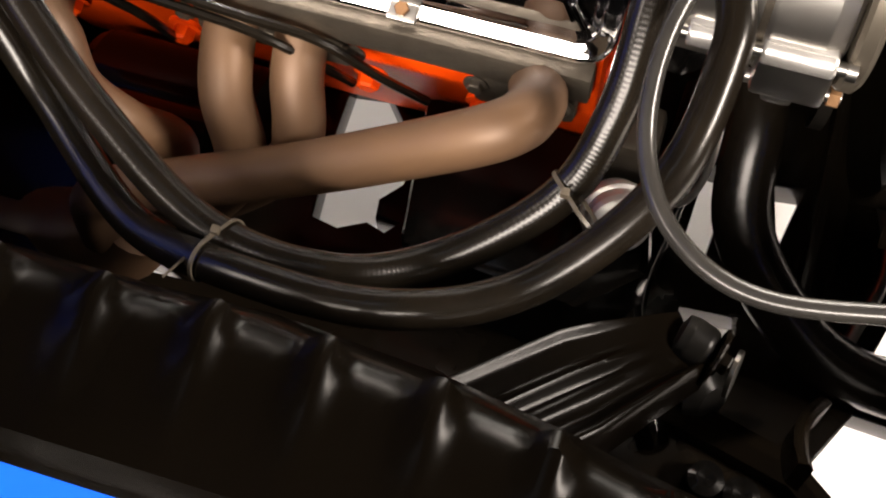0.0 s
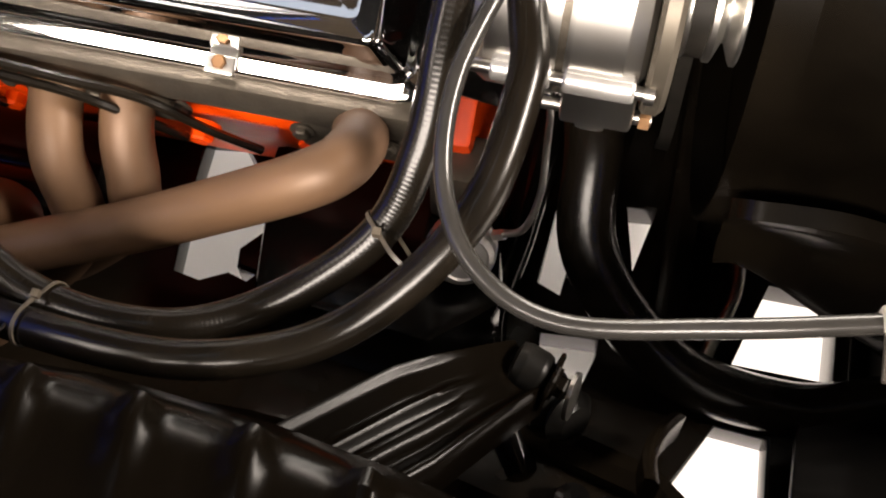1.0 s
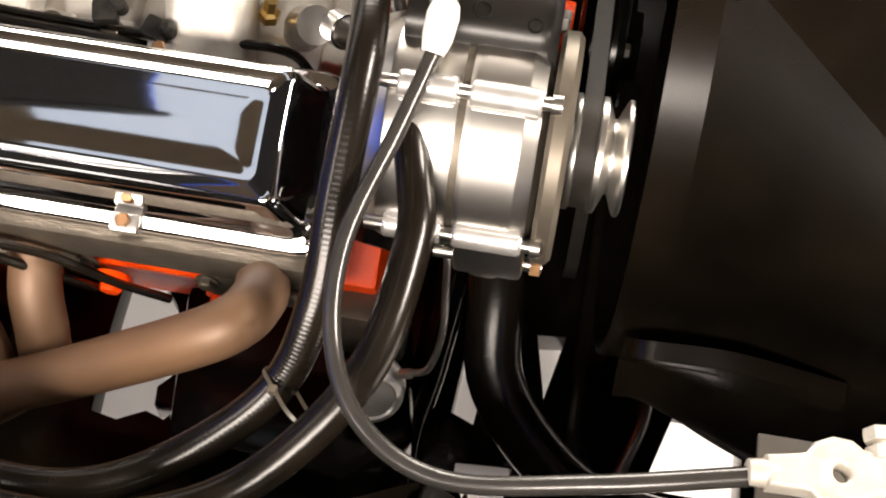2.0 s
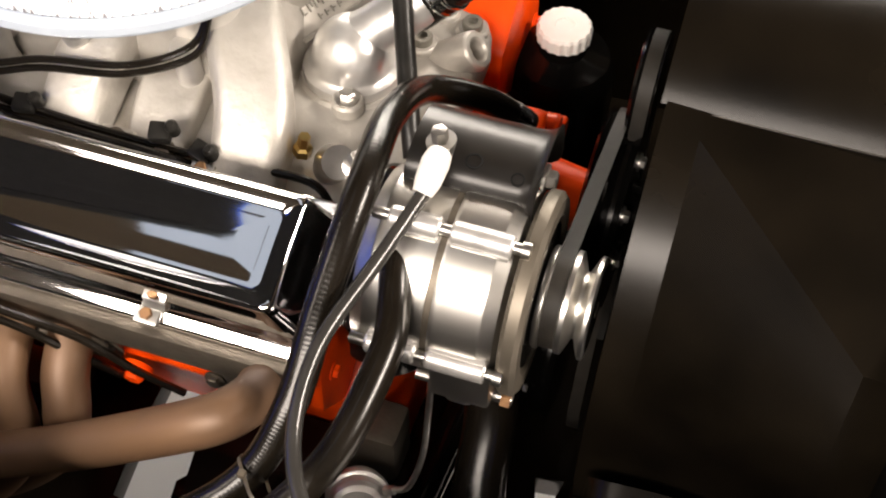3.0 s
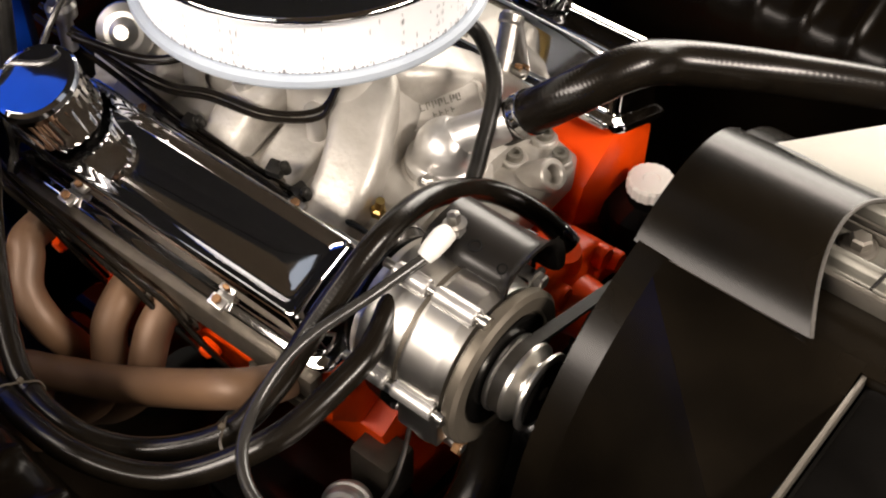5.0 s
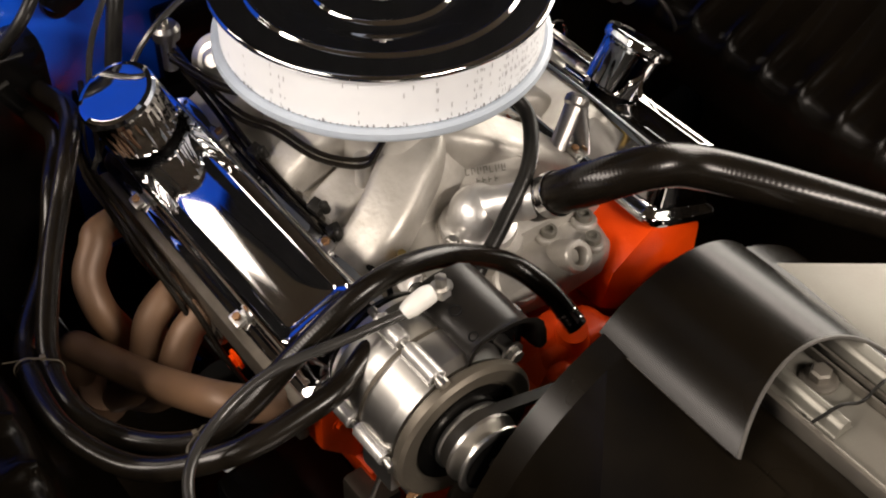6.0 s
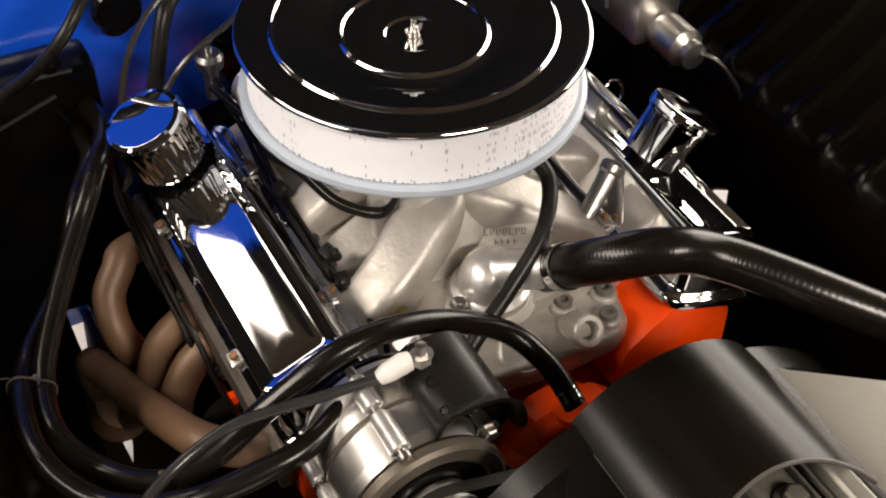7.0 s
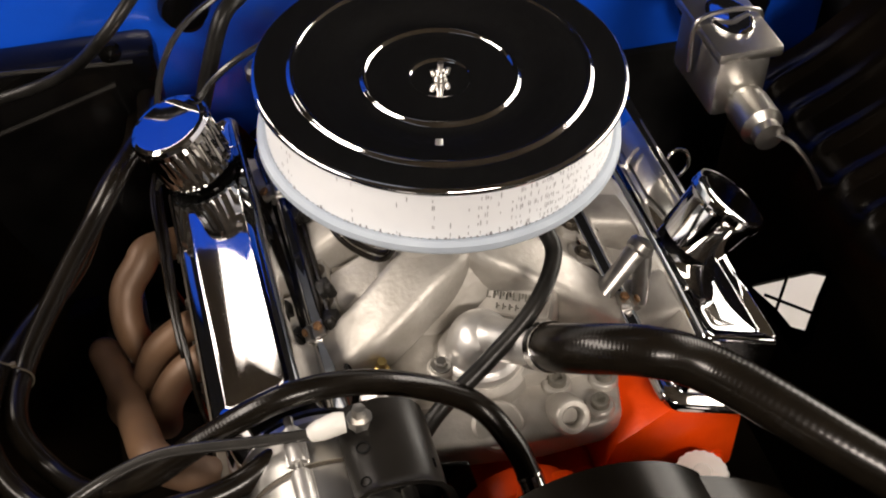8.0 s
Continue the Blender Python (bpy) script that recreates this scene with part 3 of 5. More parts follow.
part("header_tube", tube([(-0.005, -0.262, 0.712), (-0.009, -0.282, 0.710), (-0.002, -0.320, 0.688), (0.009, -0.342, 0.638), (-0.017, -0.350, 0.575), (-0.077, -0.358, 0.499)], 0.0192, 20), TAN, header)
part("header_tube", tube([(0.041, -0.266, 0.716), (0.045, -0.300, 0.696), (0.050, -0.321, 0.666), (0.039, -0.328, 0.620), (-0.018, -0.330, 0.541), (-0.080, -0.331, 0.481)], 0.0192, 20), TAN, header)
part("header_tube", tube([(-0.150, -0.266, 0.708), (-0.135, -0.312, 0.717), (-0.122, -0.326, 0.709), (-0.104, -0.347, 0.686), (-0.074, -0.350, 0.655), (-0.056, -0.333, 0.599), (-0.092, -0.345, 0.497)], 0.0192, 20), TAN, header)
part("collector", tube([(-0.092, -0.362, 0.515), (-0.125, -0.366, 0.46), (-0.19, -0.352, 0.41), (-0.28, -0.335, 0.37), (-0.5, -0.3, 0.33)], [0.034, 0.040, 0.038, 0.034, 0.032], 20), TAN, header)
for x in (0.229, 0.168, 0.08, 0.02, -0.045, -0.12):
    bolt(header, (x, -0.277, 0.710), (0, -1, 0), 0.0062, 0.006, GASKET)

# ---- valve covers ----
SL = math.atan2(0.367, 0.93)


def cover_matrix(s, x):
    """Local x along the engine, y across from the outer edge inward, z off the cover's face."""
    u = Vector((0, -s * math.cos(SL), math.sin(SL)))
    n = Vector((0, s * math.sin(SL), math.cos(SL)))
    a = Vector((1, 0, 0))
    m = Matrix((a, u, n)).transposed().to_4x4()
    return Matrix.Translation((x, s * 0.268, 0.756)) @ m


def valve_cover(s, x_mid):
    m = cover_matrix(s, x_mid) @ Matrix.Translation((0, 0.0625, 0))
    t = thing("valve_cover", m @ Vector((0, 0, 0)), "polished chrome valve cover with a raised ridged top", "valve cover", "valve covers")
    hx, hy = 0.232, 0.0655
    levels = [(-0.007, 0.0008, 0.0008, 0.021), (-0.006, 0, 0, 0.022), (0.0005, 0.0002, 0.0002, 0.022), (0.0022, 0.0012, 0.0012, 0.021), (0.0029, 0.0028, 0.0028, 0.020), (0.0040, 0.0060, 0.0060, 0.018), (0.0055, 0.0105, 0.0105, 0.015), (0.0063, 0.0120, 0.0120, 0.014), (0.0085, 0.0132, 0.0132, 0.013), (0.012, 0.0142, 0.0142, 0.012), (0.0565, 0.0246, 0.0178, 0.010), (0.058, 0.0250, 0.0180, 0.010),
              (0.066, 0.0268, 0.0190, 0.009), (0.0696, 0.0284, 0.0206, 0.008), (0.0712, 0.0310, 0.0230, 0.007), (0.0700, 0.0338, 0.0256, 0.006), (0.0694, 0.0390, 0.0310, 0.006), (0.0674, 0.0415, 0.0335, 0.006), (0.0672, 0.0440, 0.0360, 0.006), (0.0680, 0.0510, 0.0430, 0.006), (0.0686, 0.0600, 0.0500, 0.005), (0.0689, 0.0720, 0.0570, 0.004), (0.0690, 0.0850, 0.0625, 0.002)]
    rings = [[m @ Vector((x, y, z)) for x, y in rounded(hx - ix, hy - iy, r)] for z, ix, iy, r in levels]
    part("cover", loft(rings), CHROME, t, smooth=50)
    for x in (-0.13, 0.093):
        for y in (-0.061, 0.061):
            c = m @ Vector((x, y, 0.0045))
            w = part("tab", box(-0.010, 0.010, -0.0075, 0.0055, 0, 0.006, 0.002, m @ Matrix.Translation((x, y, 0.0045))), ALU, t)
            bolt(w, m @ Vector((x, y, 0.0105)), m.to_3x3() @ Vector((0, 0, 1)), 0.0052, 0.005, RUST, "tab_bolt", False)
    return m


COVER_P = valve_cover(-1, 0.023)
COVER_D = valve_cover(1, 0.064)


def breather(m, fluted, label):
    t = thing("breather_cap", m @ Vector((0, 0, 0)), label, "breather cap", "breather caps")
    part("neck", lathe([(0.020, -0.004), (0.020, 0.022), (0.024, 0.026)], m, 32), CHROME, t)
    part("grommet", lathe([(0.026, -0.002), (0.027, 0.003), (0.021, 0.006)], m, 32), RUBBER, t)
    if fluted:
        part("shell", lathe([(0.032, 0.008), (0.040, 0.009), (0.041, 0.012), (0.042, 0.060), (0.040, 0.062)], m, 96, wobble=lambda j: 1 + (0.022 if (j // 2) % 2 else -0.01)), CHROME, t, smooth=25)
        part("lid", lathe([(0.0425, 0.060), (0.0455, 0.063), (0.0455, 0.070), (0.043, 0.0745), (0.038, 0.0760), (0, 0.0765)], m, 64), CHROME, t)
    else:
        part("shell", lathe([(0.034, 0.001), (0.0355, 0.002), (0.0395, 0.050), (0.0400, 0.053)], m, 64), CHROME, t)
        part("lid", lathe([(0.0402, 0.053), (0.0428, 0.054), (0.0436, 0.0575), (0.0432, 0.0640), (0.0415, 0.0672), (0.038, 0.0685), (0.034, 0.0675), (0, 0.0675)], m, 64), CHROME, t)
    return t


breather(COVER_P @ Matrix.Translation((-0.141, -0.004, 0.069)), True, "chrome fluted breather cap on the valve cover")
breather(COVER_D @ Matrix.Translation((0.061, -0.004, 0.069)) @ pose(0, 0, 0, 14, 0, 0), False, "smooth chrome breather cap on the far valve cover")

# ---- intake manifold ----
intake = thing("intake_manifold", (0, 0, 0.72), "cast aluminium intake manifold with swept runners", "intake manifold")
PLAN = [(0.15, -0.125), (0.235, -0.122), (0.262, -0.10), (0.275, -0.05), (0.284, 0.03), (0.281, 0.095), (0.270, 0.116), (0.24, 0.124), (0.15, 0.125)]
part("front_rail", prism(PLAN, 0.034, Matrix.Translation((0, 0, 0.745)) @ Matrix(((1, 0, 0, 0), (0, 1, 0, 0), (-0.0, 0, 1, 0), (0, 0, 0, 1))), 0.007, seg=3), CAST, intake)
part("rear_rail", prism([(-x, y) for x, y in PLAN][::-1], 0.034, Matrix.Translation((0, 0, 0.745)), 0.007, seg=3), CAST, intake)
part("valley", loft([[Vector((x, y, z)) for y, z in ((-0.155, 0.772), (-0.12, 0.788), (-0.06, 0.80), (0.06, 0.80), (0.12, 0.788), (0.155, 0.772), (0.10, 0.73), (-0.10, 0.73))] for x in (-0.22, 0.22)]), CAST, intake)
plenum = [[Vector((x, y, z)) for x, y in rounded(hx, hy, 0.03, 6)] for z, hx, hy in ((0.79, 0.15, 0.075), (0.83, 0.135, 0.07), (0.862, 0.115, 0.068), (0.882, 0.105, 0.068), (0.895, 0.102, 0.07), (0.900, 0.095, 0.065))]
part("plenum", loft(plenum), CAST, intake)


def runner(points, w, h):
    """A rounded box section swept along points, flat side up."""
    path = catmull(points, 6)
    rings = []
    for i, p in enumerate(path):
        d = (path[min(i + 1, len(path) - 1)] - path[max(i - 1, 0)]).normalized()
        side = d.cross(Vector((0, 0, 1))).normalized()
        up = side.cross(d)
        k = i / (len(path) - 1)
        rings.append([p + a * side + b * up for a, b in rounded(w * (1 - 0.1 * k), h * (1 - 0.15 * k), min(w, h) * 0.45, 4)])
    return loft(rings)


for s in (-1, 1):
    part("runner", runner([(0.04, s * 0.005, 0.850), (0.092, s * 0.022, 0.852), (0.118, s * 0.060, 0.838), (0.138, s * 0.100, 0.815), (0.145, s * 0.142, 0.780)], 0.034, 0.031), CAST, intake)
    part("runner", runner([(-0.04, s * 0.005, 0.850), (-0.09, s * 0.022, 0.850), (-0.118, s * 0.060, 0.836), (-0.138, s * 0.100, 0.813), (-0.145, s * 0.142, 0.780)], 0.029, 0.030), CAST, intake)
    part("runner", runner([(0.0, s * 0.03, 0.838), (-0.008, s * 0.075, 0.830), (-0.012, s * 0.110, 0.808), (-0.014, s * 0.145, 0.778)], 0.030, 0.026), CAST, intake)
    part("web", runner([(0.055, s * 0.03, 0.815), (0.058, s * 0.085, 0.805), (0.06, s * 0.143, 0.775)], 0.030, 0.016), CAST, intake)
    for x in (0.075, 0.03, -0.06, -0.10):
        ear = part("mounting_ear", box(-0.015, 0.015, -0.012, 0.012, -0.01, 0.012, 0.004, Matrix.Translation((x, s * 0.138, 0.79)) @ pose(0, 0, 0, -s * 25, 0, 0)), CAST, intake)
        bolt(ear, (x, s * 0.142, 0.800), (0, s * 0.4, 1), 0.007, 0.008, GASKET)
part("thermostat_base", lathe([(0.052, 0), (0.050, 0.02), (0.044, 0.028), (0, 0.028)], Matrix.Translation((0.187, -0.008, 0.775)), 40), CAST, intake)
dome = [(0.042, 0), (0.043, 0.004), (0.042, 0.009), (0.036, 0.0115), (0.0345, 0.014)] + [(0.0335 * math.cos(radians(7.5 * k)), 0.020 + 0.034 * math.sin(radians(7.5 * k))) for k in range(12)] + [(0, 0.054)]
house = part("thermostat_housing", lathe(dome, Matrix.Translation((0.187, -0.008, 0.803)), 48, soft=True), SATIN, intake)
part("neck", tube([(0.187, -0.008, 0.832), (0.205, 0.006, 0.843), (0.232, 0.026, 0.860), (0.25, 0.04, 0.871)], [0.024, 0.0215, 0.0205, 0.0205], 28, 12), SATIN, house)
for a in (100, 285):
    c = Vector((0.187 + 0.045 * math.cos(radians(a)), -0.008 + 0.045 * math.sin(radians(a)), 0.803))
    part("ear", lathe([(0.014, 0), (0.014, 0.009), (0.012, 0.011), (0, 0.011)], Matrix.Translation(c), 20), CAST, house)
    bolt(house, c + Vector((0, 0, 0.011)), (0, 0, 1), 0.007, 0.008, STEEL)
part("boss", lathe([(0.021, -0.02), (0.019, 0.022), (0.0180, 0.03), (0.016, 0.032), (0.0115, 0.032), (0.0100, 0.030), (0.0085, 0.018), (0, 0.018)], along((0.254, 0.060, 0.772), (0.33, 0.060, 0.84)), 28), CAST, intake)
part("pad", lathe([(0.026, -0.01), (0.026, 0.004), (0.023, 0.007), (0, 0.006)], along((0.258, -0.01, 0.777), (0.30, -0.01, 0.86)), 28), CAST, intake)
for at in ((0.262, 0.094, 0.779), (0.255, -0.095, 0.779), (0.225, 0.062, 0.779), (0.23, 0.11, 0.779)):
    b0 = part("bolt_boss", lathe([(0.016, -0.005), (0.015, 0.004), (0.013, 0.006), (0, 0.006)], Matrix.Translation(at), 20), CAST, intake)
    part("socket_bolt", lathe([(0.0095, 0.005), (0.0095, 0.012), (0.0085, 0.0135), (0.0050, 0.0135), (0.0046, 0.008), (0, 0.008)], Matrix.Translation(at), 20), BEIGE, b0)
for x, y in ((0.071, -0.076), (-0.02, -0.088), (-0.10, -0.088)):
    part("post", lathe([(0.014, 0), (0.0115, 0.012), (0.0105, 0.05), (0.0125, 0.054), (0.0125, 0.06), (0, 0.06)], Matrix.Translation((x, y, 0.797)), 20), SATIN, intake)
LX = Vector((0.030, 0.0465, 0.008)).normalized()
LN = Vector((0.62, -0.30, 0.70))
LN = (LN - LX * LN.dot(LX)).normalized()
LET = Matrix.Translation(Vector((0.139, 0.033, 0.8235)) + LN * 0.011) @ Matrix((LX, LN.cross(LX), LN)).transposed().to_4x4()
plate_bm = prism(rounded(0.054, 0.020, 0.009), 0.050, LET @ Matrix.Translation((0, 0, -0.050)), 0.004)
name_plate = part("letter_panel", plate_bm, CAST, intake)
rim = [LET @ Vector((x, y, 0.0)) for x, y in rounded(0.049, 0.0155, 0.007)]
part("rim", tube(rim + rim[:1], 0.0016, 8, straight=True), CAST, name_plate)
for i in range(9):
    mk = LET @ Matrix.Translation((-0.028 + 0.0067 * i, 0.0045, 0))
    bm = box(-0.0022, -0.0010, -0.004, 0.004, 0, 0.0022, 0.0003, mk)
    if i % 3 != 1:
        box(-0.001, 0.0022, 0.0026 if i % 2 else -0.004, 0.004 if i % 2 else -0.0026, 0, 0.0022, 0.0003, mk, bm)
    if i % 4 != 2:
        box(0.0012, 0.0023, -0.001, 0.004, 0, 0.0022, 0.0003, mk, bm)
    part("letter_mark", bm, BEIGE, name_plate)
for i in range(4):
    mk = LET @ Matrix.Translation((-0.004 + 0.0067 * i, -0.0065, 0))
    bm = box(-0.0018, -0.0008, -0.003, 0.003, 0, 0.0022, 0.0003, mk)
    box(-0.0008, 0.0018, -0.0006, 0.0006, 0, 0.0022, 0.0003, mk, bm)
    part("letter_mark", bm, BEIGE, name_plate)
part("fitting", lathe([(0.008, 0), (0.008, 0.008), (0.005, 0.010), (0.005, 0.022), (0, 0.022)], along((0.18, -0.107, 0.80), (0.186, -0.108, 0.83)), 6), BRASS, intake, "small brass fitting", 25)
part("hose_nipple", tube([(0.205, -0.105, 0.77), (0.207, -0.11, 0.80), (0.22, -0.125, 0.822)], [0.016, 0.015, 0.014], 16), STEEL, intake)

# ---- carburettor and air cleaner ----
carb = thing("carburettor", (0, 0, 0.90), "dull metal carburettor below the air cleaner", "carburettor")
part("body", loft([[Vector((x, y, z)) for x, y in rounded(hx, hy, 0.012)] for z, hx, hy in ((0.900, 0.08, 0.065), (0.908, 0.08, 0.065), (0.910, 0.06, 0.05), (0.935, 0.065, 0.055), (0.940, 0.05, 0.05), (0.955, 0.05, 0.05))]), GASKET, carb)
part("fuel_fitting", tube([(0.062, -0.04, 0.922), (0.085, -0.06, 0.918), (0.092, -0.085, 0.905)], 0.008, 12), BRASS, carb)
part("linkage", box(-0.03, 0.03, -0.075, -0.068, 0.905, 0.935, 0.003), STEEL, carb)
cleaner = thing("air_cleaner", (0, 0, 0.945), "round black-reflecting chrome air cleaner with white filter", "air cleaner")
part("base_pan", lathe([(0.05, 0.952), (0.15, 0.949), (0.176, 0.9455), (0.1825, 0.9465), (0.1850, 0.9505), (0.1842, 0.9565), (0.179, 0.9585), (0.170, 0.9570), (0.05, 0.9590)], Matrix(), 128), RIM, cleaner, "pale grey rolled base rim")
part("filter", lathe([(0.160, 0.9585), (0.1742, 0.9588), (0.1742, 1.0180), (0.158, 1.0178), (0.157, 0.9700)], Matrix(), 320, wobble=lambda j: 1 + (0.006 if j % 2 else 0)), PAPER, cleaner, "white pleated paper filter")
mesh_bm = bmesh.new()
rng = random.Random(5)
for k in range(520):   # upright slits, dense on the front, sparse elsewhere, where strong light washes them out
    a = 2 * math.pi * (k + 0.5 * rng.random()) / 520
    lean = math.cos(a - 0.30)
    if rng.random() > 0.06 + 0.75 * max(0.0, lean) ** 10:
        continue
    for r in range(5):
        if rng.random() > 0.55:
            continue
        z0, w, h = 0.9600 + 0.0105 * r + 0.003 * rng.random(), 0.0014 + 0.0012 * rng.random(), 0.004 + 0.005 * rng.random()
        q = [Vector((0.1756 * math.cos(a + e), 0.1756 * math.sin(a + e), z0 + f)) for e, f in ((-w, h * 0.3), (0, 0), (w, h * 0.3), (w, h * 0.7), (0, h), (-w, h * 0.7))]
        mesh_bm.faces.new([mesh_bm.verts.new(p) for p in q])
for k in range(170):
    a = 2 * math.pi * (k + 0.6 * rng.random()) / 170
    w, h = 0.004 + 0.006 * rng.random(), 0.0012 + 0.0040 * rng.random() ** 2
    q = [Vector((0.1757 * math.cos(a + e), 0.1757 * math.sin(a + e), 0.9590 + f)) for e, f in ((-w, 0), (w, 0), (w * 0.4, h), (-w * 0.4, h))]
    mesh_bm.faces.new([mesh_bm.verts.new(p) for p in q])
mesh_ob = part("screen", mesh_bm, mat("screen_grey", (0.30, 0.30, 0.32), 0.8), cleaner, "fine dark slits of the filter screen", 0)
tagged(mesh_ob, kind="stuff")
BOWL, depth = [], 1.0250
for k in range(1, 29):
    r = 0.1425 - 0.057 * k / 28
    depth -= 0.057 / 28 * float(np.interp(r, (0.0855, 0.089, 0.097, 0.106, 0.114, 0.1425), (0.0, 0.08, 0.30, 0.34, 0.30, 0.15)))
    BOWL.append((r, depth))
part("lid", lathe([(0.0, 1.0030), (0.07, 1.0035), (0.12, 1.0050), (0.150, 1.0120), (0.160, 1.0185), (0.1815, 1.0185), (0.1836, 1.0195), (0.1845, 1.0215), (0.1842, 1.0240), (0.1825, 1.0256), (0.179, 1.0262), (0.1505, 1.0242), (0.1492, 1.0250), (0.1478, 1.0272), (0.1462, 1.0282), (0.1446, 1.0272), (0.1432, 1.0252)] + BOWL +
                  [(0.0800, 1.0124), (0.0786, 1.0132), (0.0775, 1.0152), (0.0762, 1.0162), (0.0748, 1.0158), (0.0736, 1.0140), (0.0722, 1.0128), (0.066, 1.0120), (0.045, 1.0112), (0.032, 1.0108), (0.0300, 1.0100), (0.0285, 1.0082), (0.0, 1.0075)], Matrix(), 160), CHROME, cleaner, "polished chrome lid with concentric ridges", 75)
nut = part("wing_nut", lathe([(0.011, 1.0045), (0.011, 1.0065), (0.0065, 1.008), (0.0058, 1.014), (0.0045, 1.0155), (0.0045, 1.019), (0.0030, 1.0205), (0.0030, 1.028), (0, 1.029)], Matrix(), 16), STEEL, cleaner, "small pale wing nut")
for s in (-1, 1):
    part("wing", prism([(s * 0.003, 1.009), (s * 0.009, 1.013), (s * 0.0105, 1.020), (s * 0.0065, 1.021), (s * 0.003, 1.015)], 0.002, Matrix.Translation((-0.001, 0, 0)) @ XY, 0.0005), STEEL, nut)

# ---- alternator ----
AY, AZ = -0.193, 0.817
alt = thing("alternator", (0.34, AY, AZ - 0.07), "silver aluminium alternator with a double belt pulley", "alternator")
AX = lambda x: along((x, AY, AZ), (x + 1, AY, AZ))
part("rear_case", lathe([(0.0, -0.005), (0.05, -0.005), (0.067, 0.0), (0.0735, 0.010), (0.0745, 0.040), (0.0745, 0.054)], AX(0.280), 64), ALU, alt)
# Unseen cover, added to darken what the chrome valve cover's end reflects.
part("rear_cover", lathe([(0.0, -0.0095), (0.055, -0.0095), (0.062, -0.007), (0.064, -0.002), (0.060, 0.0)], AX(0.2755), 48), BLACK, alt, "unseen black plastic rear cover that darkens a chrome reflection")
part("stator", lathe([(0.0735, 0), (0.0735, 0.006)], AX(0.333), 64), GASKET, alt)
part("front_case", lathe([(0.0745, 0.0), (0.0755, 0.003), (0.0755, 0.036), (0.072, 0.046), (0.060, 0.050), (0, 0.050)], AX(0.339), 64), ALU, alt)
fan = part("cooling_fan", lathe([(0.02, 0.0), (0.074, 0.0), (0.077, 0.003), (0.077, 0.011), (0.073, 0.0145), (0.060, 0.0145), (0.056, 0.011), (0.03, 0.010)], AX(0.3895), 72), FAN, alt, "tan-grey steel cooling fan disc")
# Black ring that puts the dark of the fan's recess into colour.
part("fan_recess_dark", lathe([(0.03, 0.0), (0.055, 0.0), (0.055, 0.002), (0.03, 0.002)], AX(0.4007), 56), BLACK, fan)
pul = part("pulley", lathe([(0.018, 0.0), (0.0375, 0.0), (0.0385, 0.0015), (0.0385, 0.0042), (0.036, 0.0055), (0.025, 0.0105), (0.025, 0.0125), (0.036, 0.0165), (0.0385, 0.018), (0.0385, 0.0215), (0.036, 0.0228), (0.025, 0.027), (0.025, 0.029), (0.036, 0.0335), (0.0385, 0.035), (0.0385, 0.0375), (0.036, 0.0385), (0.024, 0.0385), (0.020, 0.030), (0, 0.030)], AX(0.4045), 56), ALU, alt)
# Black disc standing for the dark inside the pulley's hollow face.
part("pulley_hollow_dark", lathe([(0.0, 0.0386), (0.030, 0.0386), (0.032, 0.0392), (0.030, 0.0395), (0, 0.0395)], AX(0.4045), 40), BLACK, pul)
part("pulley_nut", lathe([(0.011, 0.030), (0.011, 0.038), (0.006, 0.040), (0, 0.040)], AX(0.4045), 6), GASKET, pul, smooth=20)
for a in (106, 180, 262):
    c, d = math.cos(radians(a)), math.sin(radians(a))
    m = Matrix.Translation((0.0, AY + 0.0755 * c, AZ + 0.0755 * d)) @ pose(0, 0, 0, a, 0, 0)
    for x0, x1 in ((0.296, 0.3325), (0.3405, 0.384)):
        own = lathe([(0.0, 0), (0.0075, 0.0), (0.0085, 0.0015), (0.0085, x1 - x0 - 0.0015), (0.0075, x1 - x0), (0, x1 - x0)], m @ along((x0, 0.001, 0), (x1, 0.001, 0)), 20)
        box(x0 + 0.001, x1 - 0.001, -0.006, 0.002, -0.010, 0.010, 0.002, m, own)
        part("through_bolt_lug", own, SATIN, alt)
    part("through_bolt", lathe([(0.0045, 0), (0.0045, 0.106), (0.0065, 0.106), (0.0065, 0.112), (0, 0.113)], m @ along((0.284, 0.002, 0), (0.9, 0.002, 0)), 12), STEEL, alt)
part("case_flange", box(0.3405, 0.387, -0.2675, -0.215, 0.764, 0.812, 0.004), ALU, alt)
# Black block added between head and alternator to darken the chrome's reflection.
part("rear_mount", prism([(0.258, -0.222), (0.300, -0.228), (0.318, -0.215), (0.318, -0.130), (0.258, -0.120)], 0.052, Matrix.Translation((0, 0, 0.700)), 0.008), BLACK, alt, "black bracket block, added to darken the valve cover's reflection")
part("mounting_ear", box(0.350, 0.372, -0.258, -0.212, 0.742, 0.7635, 0.006), ALU, alt)
part("pivot_bolt", tube([(0.325, -0.246, 0.752), (0.400, -0.246, 0.752)], 0.005, 12, straight=True), STEEL, alt)
part("nut", lathe([(0.008, 0), (0.008, 0.007), (0, 0.007)], along((0.392, -0.246, 0.752), (0.5, -0.246, 0.752)), 6), RUST, alt, smooth=20)

bracket = thing("alternator_bracket", (0.34, -0.13, 0.86), "satin dark steel saddle bracket over the alternator", "bracket")
SADDLE = [(-0.180, 0.872), (-0.178, 0.886), (-0.174, 0.896), (-0.165, 0.903), (-0.150, 0.906), (-0.135, 0.906), (-0.120, 0.903), (-0.107, 0.895), (-0.099, 0.884), (-0.094, 0.868), (-0.092, 0.850)]
rings = []
